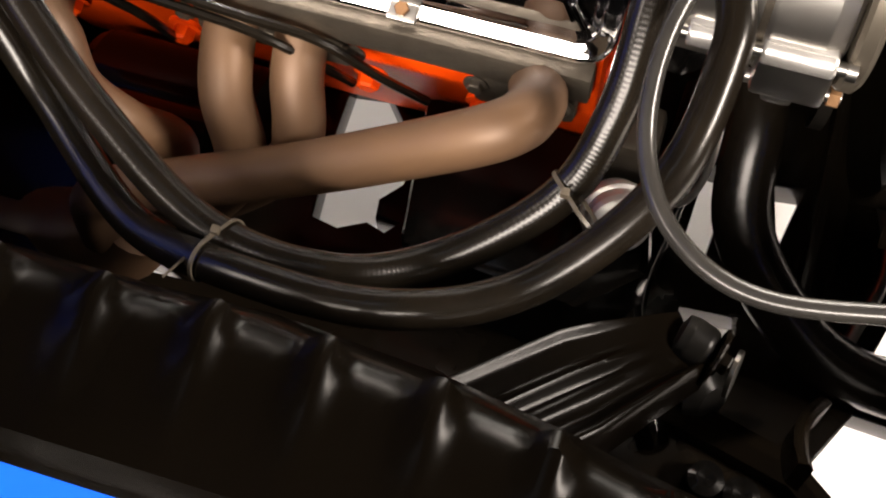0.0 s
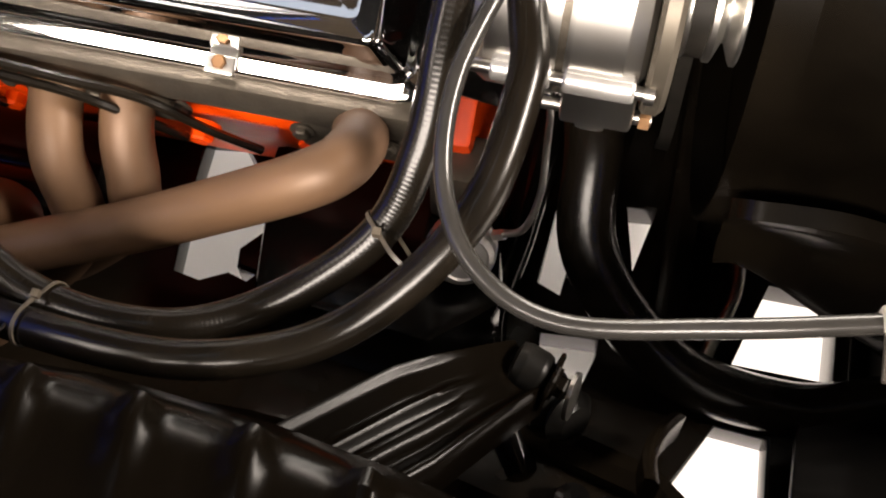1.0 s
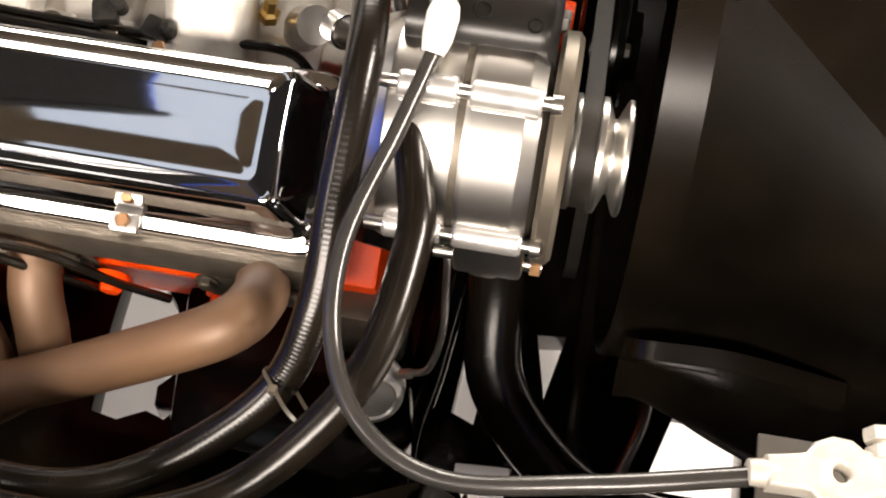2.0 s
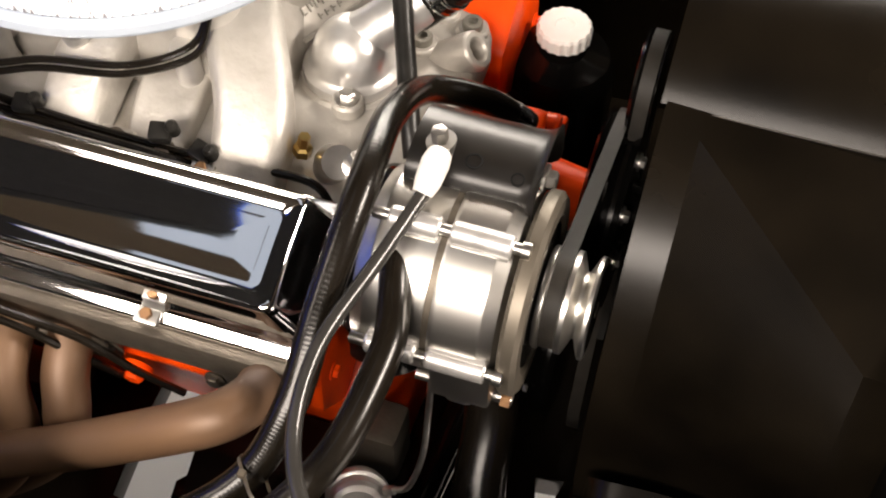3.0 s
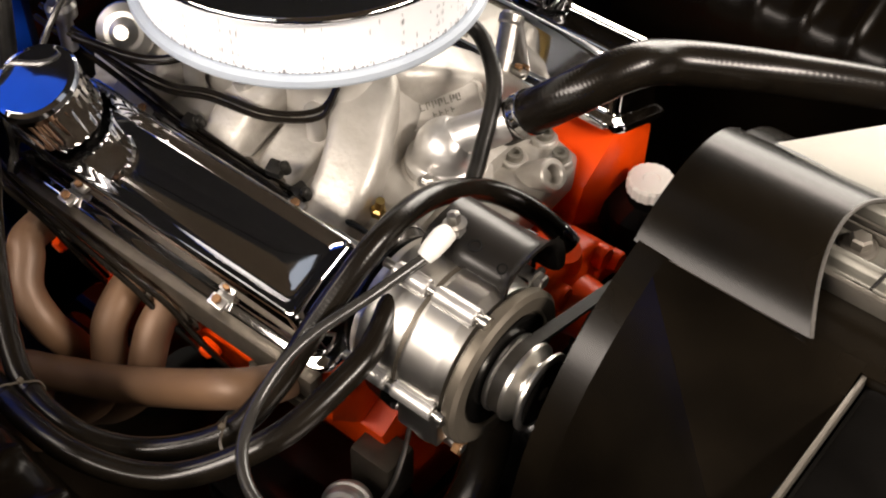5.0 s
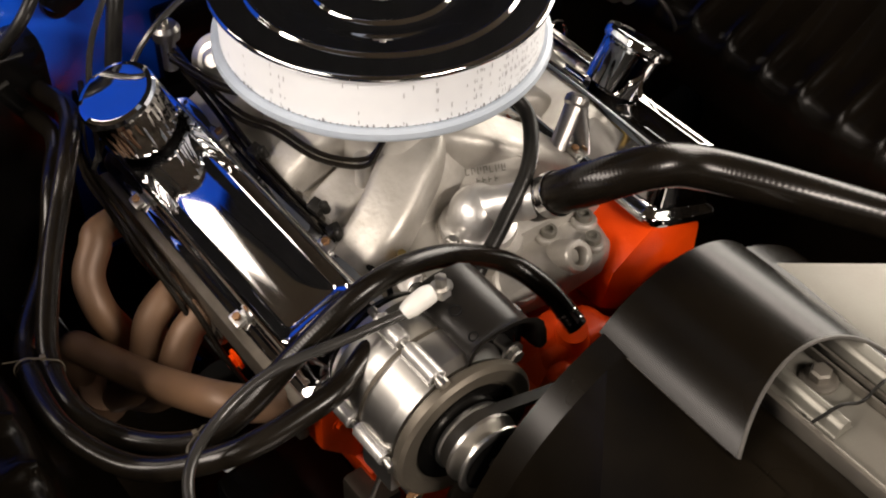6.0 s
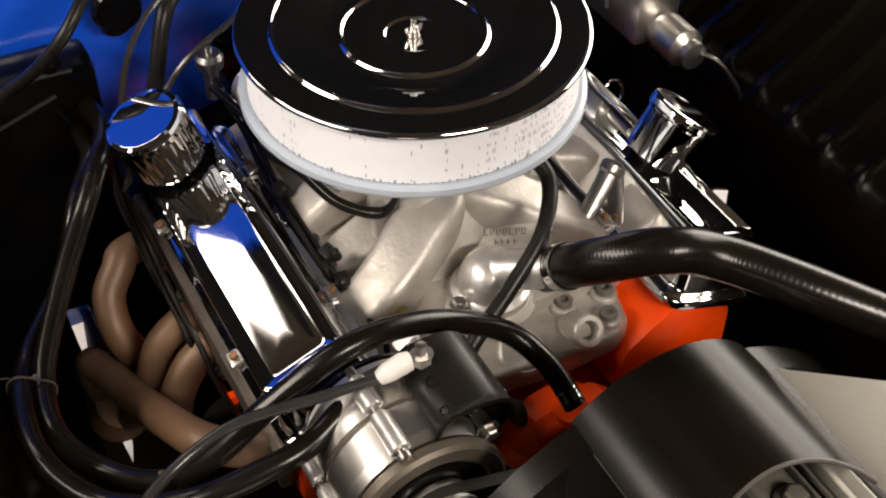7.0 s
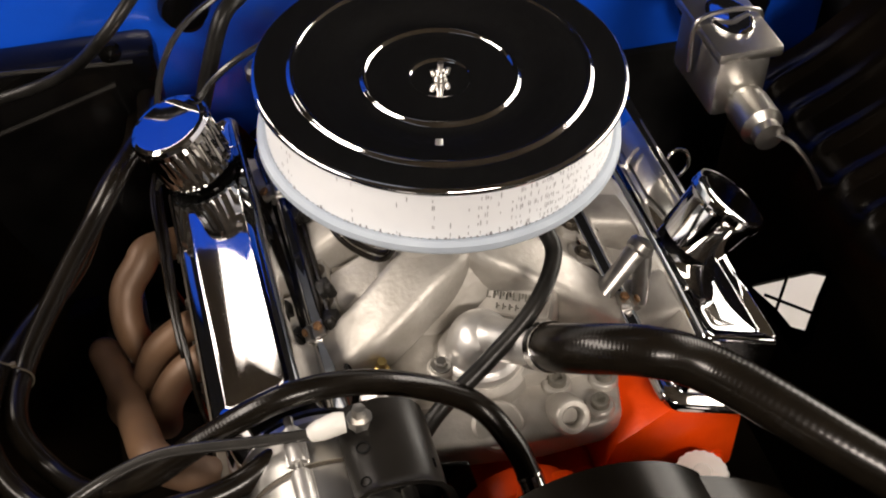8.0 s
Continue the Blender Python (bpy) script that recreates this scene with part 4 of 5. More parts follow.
for x, k in ((0.292, 0.0), (0.34, 0.0), (0.374, 0.0), (0.381, 0.0012), (0.386, 0.004), (0.388, 0.0075)):
    outer = [Vector((x, -0.136 + (y + 0.136) * (1 + k * 14), z + k)) for y, z in SADDLE]
    inner = [Vector((x, -0.136 + (y + 0.136) * (0.93 + k * 14), z + k - 0.004)) for y, z in SADDLE[::-1]]
    rings.append(outer + inner)
part("strap", loft(rings), DARK_STEEL, bracket)
part("brace", box(0.355, 0.365, -0.170, -0.100, 0.835, 0.893, 0.01), BLACK, bracket)
part("brace_bolt", tube([(0.365, -0.127, 0.866), (0.385, -0.127, 0.866)], [0.007, 0.007], 12, straight=True), STEEL, bracket)
# Added black plate; it hides orange parts from the chrome cover's end.
part("rear_plate", prism([(-0.155, 0.70), (-0.03, 0.70), (-0.05, 0.78), (-0.12, 0.80), (-0.15, 0.775)], 0.006, Matrix.Translation((0.290, 0, 0)) @ XY, 0.002), BLACK, bracket)
bolt(bracket, (0.383, -0.127, 0.866), (1, 0, 0), 0.008, 0.010, STEEL)
# The strap is unpierced: shallow black cups give the holes their dark.
for at, ax, r in (((0.339, -0.160, 0.9045), (0, -0.25, 1), 0.005), ((0.343, -0.1775, 0.886), (0, -1, 0.15), 0.0035), ((0.372, -0.165, 0.9025), (0, -0.4, 1), 0.004)):
    m = along(at, Vector(at) + Vector(ax))
    part("bolt_hole", lathe([(r * 1.25, -0.003), (r * 1.25, 0.0006), (r * 1.1, 0.0011), (r, 0.0011), (r * 0.95, -0.003), (0, -0.003)], m, 20), PAD, bracket)

# ---- belt and idler ----
belt = thing("drive_belt", (0.42, -0.1, 0.8), "worn dark rubber drive belt", "belt")
P0, P1, R0, R1 = Vector((0.4155, AY, AZ)), Vector((0.4155, 0.0, 0.70)), 0.0335, 0.085


def belt_loop(P0, R0, P1, R1):
    d = P1 - P0
    base = math.atan2(d.z, d.y)
    off = math.acos((R0 - R1) / d.length)
    pts = []
    for k in range(17):
        a = base + off + (2 * math.pi - 2 * off) * k / 16
        pts.append((P0.y + R0 * math.cos(a), P0.z + R0 * math.sin(a)))
    for k in range(25):
        a = base - off + 2 * off * k / 24
        pts.append((P1.y + R1 * math.cos(a), P1.z + R1 * math.sin(a)))
    c = Vector((sum(p[0] for p in pts) / len(pts), sum(p[1] for p in pts) / len(pts)))
    rings = []
    for i, p in enumerate(pts):
        a, b = Vector(pts[i - 1]), Vector(pts[(i + 1) % len(pts)])
        t = (b - a).normalized()
        nrm = Vector((t.y, -t.x))
        if nrm.dot(Vector(p) - c) < 0:
            nrm = -nrm
        o, q = Vector(p) + nrm * 0.003, Vector(p) - nrm * 0.005
        rings.append([Vector((P0.x + dx, y, z)) for dx, (y, z) in ((-0.006, o), (0.006, o), (0.004, q), (-0.004, q))])
    return loft(rings + [rings[0]], caps=False)


part("loop", belt_loop(P0, R0, P1, R1), BELT, belt)
belt2 = thing("drive_belt", (0.43, 0.03, 0.55), "worn dark rubber belt to the steering pump pulley", "belt")
part("loop", belt_loop(Vector((0.430, 0.062, 0.798)), 0.044, Vector((0.430, 0.0, 0.475)), 0.080), BELT, belt2)
idler = thing("steering_pump_pulley", (0.42, 0.062, 0.75), "black steel steering pump pulley", "pulley")
part("disc", lathe([(0, 0), (0.044, 0), (0.048, 0.003), (0.042, 0.010), (0.042, 0.013), (0.048, 0.020), (0.02, 0.022), (0, 0.022)], along((0.4185, 0.062, 0.798), (1, 0.062, 0.798)), 40), BLACK, idler)
wp = thing("fan_pulley", (0.40, 0, 0.62), "dark steel fan pulley behind the shroud", "pulley")
fan_disc = part("disc", lathe([(0.0, 0.0), (0.08, 0.0), (0.088, 0.003), (0.082, 0.010), (0.082, 0.013), (0.088, 0.020), (0.082, 0.026), (0.082, 0.030), (0.088, 0.036), (0.03, 0.036), (0, 0.036)], along((0.40, 0, 0.70), (1, 0, 0.70)), 64), BLACK, wp)
part("hub", lathe([(0.030, 0.0361), (0.028, 0.05), (0, 0.05)], along((0.40, 0, 0.70), (1, 0, 0.70)), 32), BLACK, wp)
for k in range(4):
    a = radians(45 + 90 * k)
    bolt(fan_disc, (0.436, 0.045 * math.cos(a), 0.70 + 0.045 * math.sin(a)), (1, 0, 0), 0.006, 0.006, STEEL)

# ---- fan shroud and radiator ----
shroud = thing("fan_shroud", (0.55, 0, 0.56), "satin black plastic fan shroud with a raised arched cap", "fan shroud")
RC = 0.70
SHELL = [(0.0, 0.934), (-0.092, 0.930), (-0.240, 0.889), (-0.272, 0.72), (-0.285, 0.53), (0.285, 0.53), (0.272, 0.72), (0.240, 0.889), (0.092, 0.930)]
TURNS = ((20, 20), (21.5, 21.5), (26, 51.8), (100, 88), (121, 121), (180, 180))
angles = [radians(q) for q in sorted({round(v, 3) for k in range(65) for v in (20 + 320 * k / 64,)} | {v for q in (21.5, 22.6, 23.8, 25, 26, 100, 121) for v in (q, 360 - q)})]
ring = lambda x, r: [Vector((x, -r * math.sin(a), RC + r * math.cos(a))) for a in angles]
part("ring", loft([ring(0.456, 0.246), ring(0.456, 0.250), ring(0.484, 0.250), ring(0.484, 0.2465)], False), PLASTIC, shroud)


def boxed(a):
    """The point of the shroud's outline that belongs to an angle of the ring."""
    q = math.degrees(a)
    b = radians(float(np.interp(min(q, 360 - q), *zip(*TURNS))))
    d = Vector((-math.sin(b) if q < 180 else math.sin(b), math.cos(b)))
    for (y0, z0), (y1, z1) in zip(SHELL, SHELL[1:] + SHELL[:1]):
        p, e = Vector((y0, z0 - RC)), Vector((y1 - y0, z1 - z0))
        det = d.x * -e.y + d.y * e.x
        if abs(det) < 1e-9:
            continue
        k = (p.x * -e.y + p.y * e.x) / det
        f = (d.x * p.y - d.y * p.x) / det
        if k > 0 and -1e-6 <= f <= 1 + 1e-6:
            return Vector((0.62, k * d.x, RC + k * d.y))


part("funnel", loft([ring(0.484, 0.250), [boxed(a) for a in angles], [boxed(a) + Vector((0.042, 0, 0)) for a in angles]], False), PLASTIC, shroud, smooth=14)
DUCT_TOP = [(0.466, -0.272, 0.690), (0.480, -0.281, 0.708), (0.532, -0.286, 0.722), (0.575, -0.288, 0.718), (0.618, -0.289, 0.708)]
DUCT_LOW = [(0.470, -0.262, 0.610), (0.484, -0.268, 0.626), (0.513, -0.278, 0.626), (0.556, -0.283, 0.596), (0.612, -0.287, 0.560)]
rows = []
for p, q in zip(catmull(DUCT_TOP, 6), catmull(DUCT_LOW, 6)):
    row = [p + Vector((0, 0.012, 0.006))]
    for k in range(13):
        f = k / 12
        row.append(p.lerp(q, f) + Vector((0, -0.005 * math.sin(math.pi * min(1, f * 3)) * (f < 0.34) + 0.013 * math.sin(math.pi * f), 0)))
    row += [q + Vector((0, -0.004, -0.004)), q + Vector((0, 0.0, -0.009)), q + Vector((0, 0.006, -0.006)), q + Vector((0, 0.016, 0.004))]
    rows.append(row)
part("lower_duct", loft(rows, False), PLASTIC, shroud, "moulded scoop on the shroud's lower side", 50)
CAPC, CAPR = 0.853, 0.120
arch = [radians(-49 + 98 * k / 24) for k in range(25)]
arc = lambda x, r, cut=0.0: [Vector((x - cut * math.cos(a * 1.8), r * math.sin(a), CAPC + r * math.cos(a))) for a in arch]
part("cap", loft([arc(0.452, CAPR - 0.004), arc(0.452, CAPR), arc(0.618, CAPR + 0.004, 0.03), arc(0.618, CAPR, 0.03)], False), PLASTIC, shroud, "arched black cap piece")
# The cap's edge catches light here; the paler colour holds that highlight.
part("cap_edge", tube([p + Vector((0, 0, 0.0005)) for p in arc(0.6185, CAPR + 0.002, 0.03)], 0.0021, 8, straight=True), WORN_LIT, shroud, "lighter edge of the cap, its caught light put in colour")
part("worn_edge", box(0.456, 0.606, -0.0920, -0.0902, 0.9308, 0.9326, 0.0006), WORN_LIT, shroud)
rad = thing("radiator", (0.69, 0, 0.45), "pale aluminium radiator with a bolted top plate", "radiator")
part("core", box(0.655, 0.70, -0.33, 0.33, 0.45, 0.90, 0.006), BLACK, rad)
# Its slanted driver side gives the shroud's lit black flare a pale colour.
part("top_plate", prism([(0.50, -0.031), (0.74, -0.031), (0.74, 0.26), (0.60, 0.26), (0.478, 0.095)], 0.012, Matrix.Translation((0, 0, 0.917)), 0.003), BEIGE, rad)
part("side_plate", box(0.50, 0.74, -0.092, -0.0315, 0.915, 0.927, 0.002), PLASTIC, rad, "black satin plate beside the rails")
part("top_tank", box(0.668, 0.74, -0.34, 0.36, 0.885, 0.916, 0.010), BLACK, rad)
part("tank_seam", box(0.663, 0.6675, -0.34, -0.085, 0.905, 0.925, 0.0015), BRACKET, rad)
part("mount_pad", box(0.54, 0.735, -0.030, 0.075, 0.9295, 0.9345, 0.002), BEIGE, rad)


def rail(y0, y1, x0, x1, z0, z1):
    """A rounded hat-section rail along the car."""
    outline = [(y0 - 0.004, z0), (y0, z0 + 0.003), (y0 + 0.002, z1 - 0.004), (y0 + 0.006, z1), (y1 - 0.006, z1), (y1 - 0.002, z1 - 0.004), (y1, z0 + 0.003), (y1 + 0.004, z0)]
    return section(outline, x0, x1, 0.0012)


part("rail", rail(-0.016, 0.002, 0.54, 0.652, 0.9346, 0.950), BEIGE, rad)
part("rail", rail(0.050, 0.074, 0.54, 0.70, 0.9346, 0.954), BEIGE, rad)
part("edge_strip", box(0.54, 0.735, -0.031, -0.025, 0.925, 0.943, 0.0015), BRACKET, rad)
for y in (0.036, 0.045):
    part("channel_edge", box(0.54, 0.735, y - 0.0015, y + 0.0015, 0.9346, 0.944, 0.0006), BRACKET, rad)
part("channel", box(0.54, 0.735, 0.0377, 0.0433, 0.9346, 0.938, 0.001), BLACK, rad)
part("washer_cup", lathe([(0.010, 0), (0.0165, 0), (0.0165, 0.003), (0.014, 0.004), (0.010, 0.002)], Matrix.Translation((0.602, 0.021, 0.9345)), 28), BRACKET, rad)
bolt(rad, (0.602, 0.021, 0.9345), (0, 0, 1), 0.010, 0.014, BRACKET)
lead = thing("thin_lead", (0.64, 0.0, 0.945), "thin dark wire across the radiator's top rails", "wire")
part("strand", tube([(0.633, -0.027, 0.946), (0.638, 0.0, 0.953), (0.642, 0.026, 0.943), (0.645, 0.050, 0.957), (0.66, 0.085, 0.945)], 0.0016, 8), RUBBER_DULL, lead)


# ---- hoses and wires ----
def hose(points, r, name, label, material=RUBBER, clamps=(), category="hose", seg=16, weave=0):
    t = thing(name, points[0], label, category)
    part("hose", tube(points, r, seg, weave or 8, ripple=0.0062 if weave else 0.0), material, t, smooth=60)
    path = catmull(points, 8)
    for k in clamps:
        i = max(1, min(len(path) - 2, round(k * (len(path) - 1))))
        d = (path[i + 1] - path[i - 1]).normalized()
        rr = r[0] if isinstance(r, (list, tuple)) else r
        part("clamp", lathe([(rr * 1.02, -0.0075), (rr * 1.07, -0.0075), (rr * 1.09, -0.0055), (rr * 1.07, -0.0035), (rr * 1.07, 0.0035), (rr * 1.09, 0.0055), (rr * 1.07, 0.0075), (rr * 1.02, 0.0075)], along(path[i], path[i] + d), 28), CHROME, t, "bright steel hose clamp")
    return t


hose([(0.228, 0.032, 0.852), (0.289, 0.049, 0.912), (0.327, 0.095, 0.938), (0.350, 0.148, 0.924), (0.434, 0.229, 0.903), (0.543, 0.346, 0.857), (0.656, 0.443, 0.803)], 0.0228, "upper_radiator_hose", "thick black rubber upper radiator hose", clamps=(0.072,), seg=24, weave=80)
hose([(0.341, 0.003, 0.775), (0.303, -0.010, 0.808), (0.265, -0.044, 0.839), (0.266, -0.129, 0.894), (0.276, -0.211, 0.913), (0.273, -0.288, 0.872), (0.269, -0.344, 0.829), (0.248, -0.387, 0.790), (0.189, -0.431, 0.761), (0.132, -0.461, 0.772), (0.049, -0.451, 0.766), (-0.033, -0.407, 0.787), (-0.094, -0.363, 0.813), (-0.137, -0.326, 0.842), (-0.217, -0.290, 0.835), (-0.328, -0.284, 0.791)],
     0.0118, "heater_hose", "black rubber heater hose looping beside the engine", clamps=(0.018,), weave=90)
hose([(0.231, -0.117, 0.815), (0.278, -0.163, 0.845), (0.302, -0.223, 0.868), (0.315, -0.262, 0.858), (0.321, -0.304, 0.852), (0.306, -0.382, 0.830), (0.248, -0.446, 0.795), (0.175, -0.483, 0.798), (0.080, -0.480, 0.781), (-0.001, -0.455, 0.753), (-0.083, -0.392, 0.760), (-0.142, -0.350, 0.806), (-0.215, -0.312, 0.805), (-0.328, -0.300, 0.760)],
     0.0118, "heater_hose", "black rubber heater hose tied to its twin", clamps=(0.012,))
hose([(0.098, 0.050, 0.951), (0.141, 0.061, 0.931), (0.171, 0.067, 0.911), (0.213, 0.034, 0.890), (0.237, -0.016, 0.856), (0.258, -0.066, 0.828), (0.269, -0.089, 0.806)], 0.0085, "vacuum_hose", "thin black rubber hose from carburettor to water passage", RUBBER_DULL)
hose([(0.318, -0.070, 0.700), (0.348, -0.117, 0.665), (0.367, -0.169, 0.585), (0.382, -0.240, 0.526), (0.463, -0.297, 0.468), (0.572, -0.298, 0.424), (0.658, -0.275, 0.425)], 0.024, "lower_radiator_hose", "thick black rubber lower radiator hose", seg=20, clamps=(0.03,))
wire = hose([(0.317, -0.189, 0.906), (0.303, -0.253, 0.896), (0.286, -0.325, 0.883), (0.291, -0.382, 0.866), (0.318, -0.426, 0.862), (0.366, -0.448, 0.866), (0.443, -0.446, 0.893), (0.527, -0.430, 0.905)], 0.0053, "battery_cable", "grey battery cable with a bare clamp on its end", CABLE, category="cable")
CLAMP = Matrix.Translation((0.524, -0.4295, 0.905)) @ pose(0, 0, 0, 0, 0, 7)
EYE_PTS = [(0.036 + 0.0072 * math.cos(2 * math.pi * k / 24), 0.0078 * math.sin(2 * math.pi * k / 24)) for k in range(24)]
clamp_bm = plate([(0.002, -0.0055), (0.014, -0.0065), (0.021, -0.0075), (0.026, -0.0135), (0.034, -0.0165), (0.042, -0.0150), (0.047, -0.0105), (0.052, -0.0095), (0.066, -0.0095), (0.066, 0.0095), (0.052, 0.0095), (0.047, 0.0105), (0.042, 0.0150), (0.034, 0.0165), (0.026, 0.0135), (0.021, 0.0075), (0.014, 0.0065), (0.002, 0.0055)], [EYE_PTS], -0.007, 0.007)
bmesh.ops.transform(clamp_bm, matrix=CLAMP, verts=clamp_bm.verts)
part("battery_clamp", clamp_bm, LEAD, wire, "bare cream-grey lead battery clamp", 25)
part("ferrule", lathe([(0.0054, -0.010), (0.0068, -0.009), (0.0074, 0.0), (0.0072, 0.006), (0.0052, 0.008)], CLAMP @ along((0, 0, 0), (1, 0, 0)), 20), LEAD, wire)
part("clamp_bolt", tube([CLAMP @ Vector((0.058, -0.016, 0.002)), CLAMP @ Vector((0.058, 0.026, 0.002))], 0.0042, 10, straight=True), LEAD, wire)
for y in (0.012, 0.022):
    part("clamp_nut", lathe([(0.0078, -0.0035), (0.0082, 0.0), (0.0078, 0.0035), (0, 0.0035)], CLAMP @ along((0.058, y, 0.002), (0.058, y + 1, 0.002)), 6), LEAD, wire, smooth=20)
part("terminal_plate", box(0.527, 0.640, -0.446, -0.392, 0.864, 0.868, 0.0012), TRAY, wire, "thin grey-brown plastic plate below the clamp")
part("boot", tube([(0.314, -0.199, 0.904), (0.3155, -0.191, 0.909), (0.3165, -0.178, 0.914), (0.317, -0.170, 0.9145)], [0.0072, 0.0095, 0.0102, 0.0088], 18), WHITE, wire, "white plastic terminal boot")
part("ring_terminal", lathe([(0.0045, 0), (0.011, 0), (0.011, 0.002), (0.0045, 0.002)], along((0.314, -0.157, 0.912), (0.30, -0.16, 0.99)), 24), STEEL, wire)
part("terminal", lathe([(0.010, -0.004), (0.010, 0.004), (0.006, 0.006), (0.006, 0.018), (0, 0.019)], along((0.314, -0.157, 0.906), (0.305, -0.157, 0.99)), 6), STEEL, wire, smooth=20)


def zip_tie(a, b, axis, r, tail=(0, 0, 0), label="dusty grey-brown plastic cable tie round the hoses"):
    """A band round two hoses whose centres are a and b."""
    a, b, axis = Vector(a), Vector(b), Vector(axis).normalized()
    side = (b - a) - axis * (b - a).dot(axis)
    h = side.length / 2
    side.normalize()
    up = axis.cross(side)
    mid = (a + b) / 2
    t = thing("cable_tie", mid, label, "cable tie", "cable ties")
    loop = [(h + r * math.cos(q), r * math.sin(q)) for q in (radians(-90 + 15 * k) for k in range(13))]
    loop += [(-h - r * math.cos(q), -r * math.sin(q)) for q in (radians(-90 + 15 * k) for k in range(13))]
    bm = loft([[mid + (x * k) * side + (y * k) * up + z * axis for x, y in loop] for z, k in ((-0.0012, 1.0), (0.0012, 1.0), (0.0012, 1.05), (-0.0012, 1.05), (-0.0012, 1.0))], caps=False)
    part("band", bm, TIE, t)
    c = mid + up * (r + 0.002)
    part("latch", box(-0.0025, 0.0025, -0.0025, 0.0025, -0.002, 0.003, 0.0006, Matrix.Translation(c)), TIE, t)
    if Vector(tail).length:
        part("tail", tube([c, c + Vector(tail) * 0.5, c + Vector(tail)], [0.0012, 0.0011, 0.0008], 6), TIE, t)
    return t


def wires(name, label, strands, r, material=RUBBER, category="wire"):
    t = thing(name, strands[0][0], label, category)
    for s in strands:
        part("strand", tube(s, r, 8, 6), material, t)
    return t


zip_tie((0.253, -0.382, 0.794), (0.272, -0.399, 0.806), (-0.55, -0.66, -0.5), 0.0128)
zip_tie((0.066, -0.456, 0.766), (0.064, -0.477, 0.777), (-0.95, 0.2, -0.2), 0.0126, (-0.02, -0.035, -0.004))
loom = wires("spark_plug_wires", "black spark plug wires along the valve cover", [
    [(-0.30, -0.13, 0.84), (-0.175, -0.134, 0.822), (-0.056, -0.143, 0.815), (0.061, -0.142, 0.806), (0.14, -0.142, 0.808), (0.20, -0.138, 0.805), (0.225, -0.15, 0.79)],
    [(-0.30, -0.14, 0.83), (-0.175, -0.140, 0.815), (-0.06, -0.150, 0.812), (0.06, -0.150, 0.806), (0.10, -0.149, 0.802), (0.12, -0.146, 0.79)]], 0.0036)
for at, turn in (((0.075, -0.141, 0.822), 12), ((0.110, -0.142, 0.812), -20), ((-0.045, -0.144, 0.818), 8)):
    m = Matrix.Translation(at) @ pose(0, 0, 0, 20, 0, turn)
    bm = box(-0.009, 0.009, -0.008, 0.008, -0.006, 0.007, 0.003, m)
    lathe([(0.0055, -0.006), (0.0055, 0.006), (0.003, 0.009), (0, 0.009)], m @ Matrix.Translation((0.010, 0.003, 0.004)), 12, bm)
    part("wire_clip", bm, RUBBER_DULL, loom)
wires("spark_plug_wires", "black spark plug wires under the valve cover's edge", [
    [(-0.30, -0.24, 0.80), (-0.20, -0.285, 0.775), (-0.10, -0.290, 0.758), (0.00, -0.293, 0.748), (0.06, -0.290, 0.735), (0.10, -0.285, 0.700), (0.13, -0.272, 0.660)],
    [(-0.30, -0.25, 0.79), (-0.20, -0.290, 0.768), (-0.08, -0.297, 0.752), (0.01, -0.297, 0.738), (0.05, -0.292, 0.712), (0.075, -0.275, 0.665)],
    [(-0.30, -0.25, 0.78), (-0.20, -0.294, 0.76), (-0.12, -0.298, 0.748), (-0.07, -0.295, 0.72), (-0.065, -0.275, 0.665)]], 0.0036)
wires("fuel_lines", "thin black fuel lines to the carburettor", [
    [(-0.22, -0.15, 0.86), (-0.091, -0.142, 0.850), (-0.032, -0.123, 0.853), (0.038, -0.111, 0.857), (0.080, -0.080, 0.863), (0.092, -0.06, 0.895)],
    [(-0.22, -0.155, 0.855), (-0.091, -0.147, 0.845), (-0.032, -0.128, 0.848), (0.038, -0.116, 0.852), (0.084, -0.085, 0.858), (0.094, -0.066, 0.89)]], 0.0030)
hose([(-0.20, -0.16, 0.862), (-0.11, -0.14, 0.865), (-0.06, -0.11, 0.885), (-0.03, -0.06, 0.915)], 0.0055, "vacuum_line", "black rubber vacuum line under the air cleaner", RUBBER)

res = thing("power_steering_reservoir", (0.329, 0.184, 0.62), "black reservoir with a white ribbed cap", "fluid reservoir")
part("tank", lathe([(0.0, 0.55), (0.05, 0.55), (0.055, 0.56), (0.055, 0.67), (0.048, 0.69), (0.024, 0.70), (0.024, 0.715)], Matrix.Translation((0.329, 0.184, 0)), 40), BLACK, res)
part("cap", lathe([(0.024, 0.712), (0.0265, 0.713), (0.0268, 0.726), (0.025, 0.7295), (0.010, 0.7295), (0.009, 0.728), (0, 0.728)], Matrix.Translation((0.329, 0.184, 0)), 72, wobble=lambda j: 1 + (0.02 if (j // 2) % 2 else -0.02)), WHITE, res, "white ribbed plastic cap", 25)

dist = thing("distributor", (-0.22, 0, 0.80), "black distributor with a silver vacuum can", "distributor")
part("cap", lathe([(0.0, 0.80), (0.045, 0.80), (0.05, 0.83), (0.065, 0.87), (0.062, 0.905), (0.05, 0.915), (0, 0.915)], Matrix.Translation((-0.235, 0.0, 0)), 40), BLACK, dist)
CANM = along((-0.165, -0.118, 0.862), (-0.13, -0.165, 0.90))
part("vacuum_can", lathe([(0.0, -0.02), (0.014, -0.02), (0.016, -0.002), (0.031, 0.0), (0.0325, 0.003), (0.031, 0.007), (0.022, 0.011), (0.016, 0.012), (0.008, 0.016), (0.008, 0.022), (0, 0.022)], CANM, 40), ALU, dist, "silver round vacuum can")
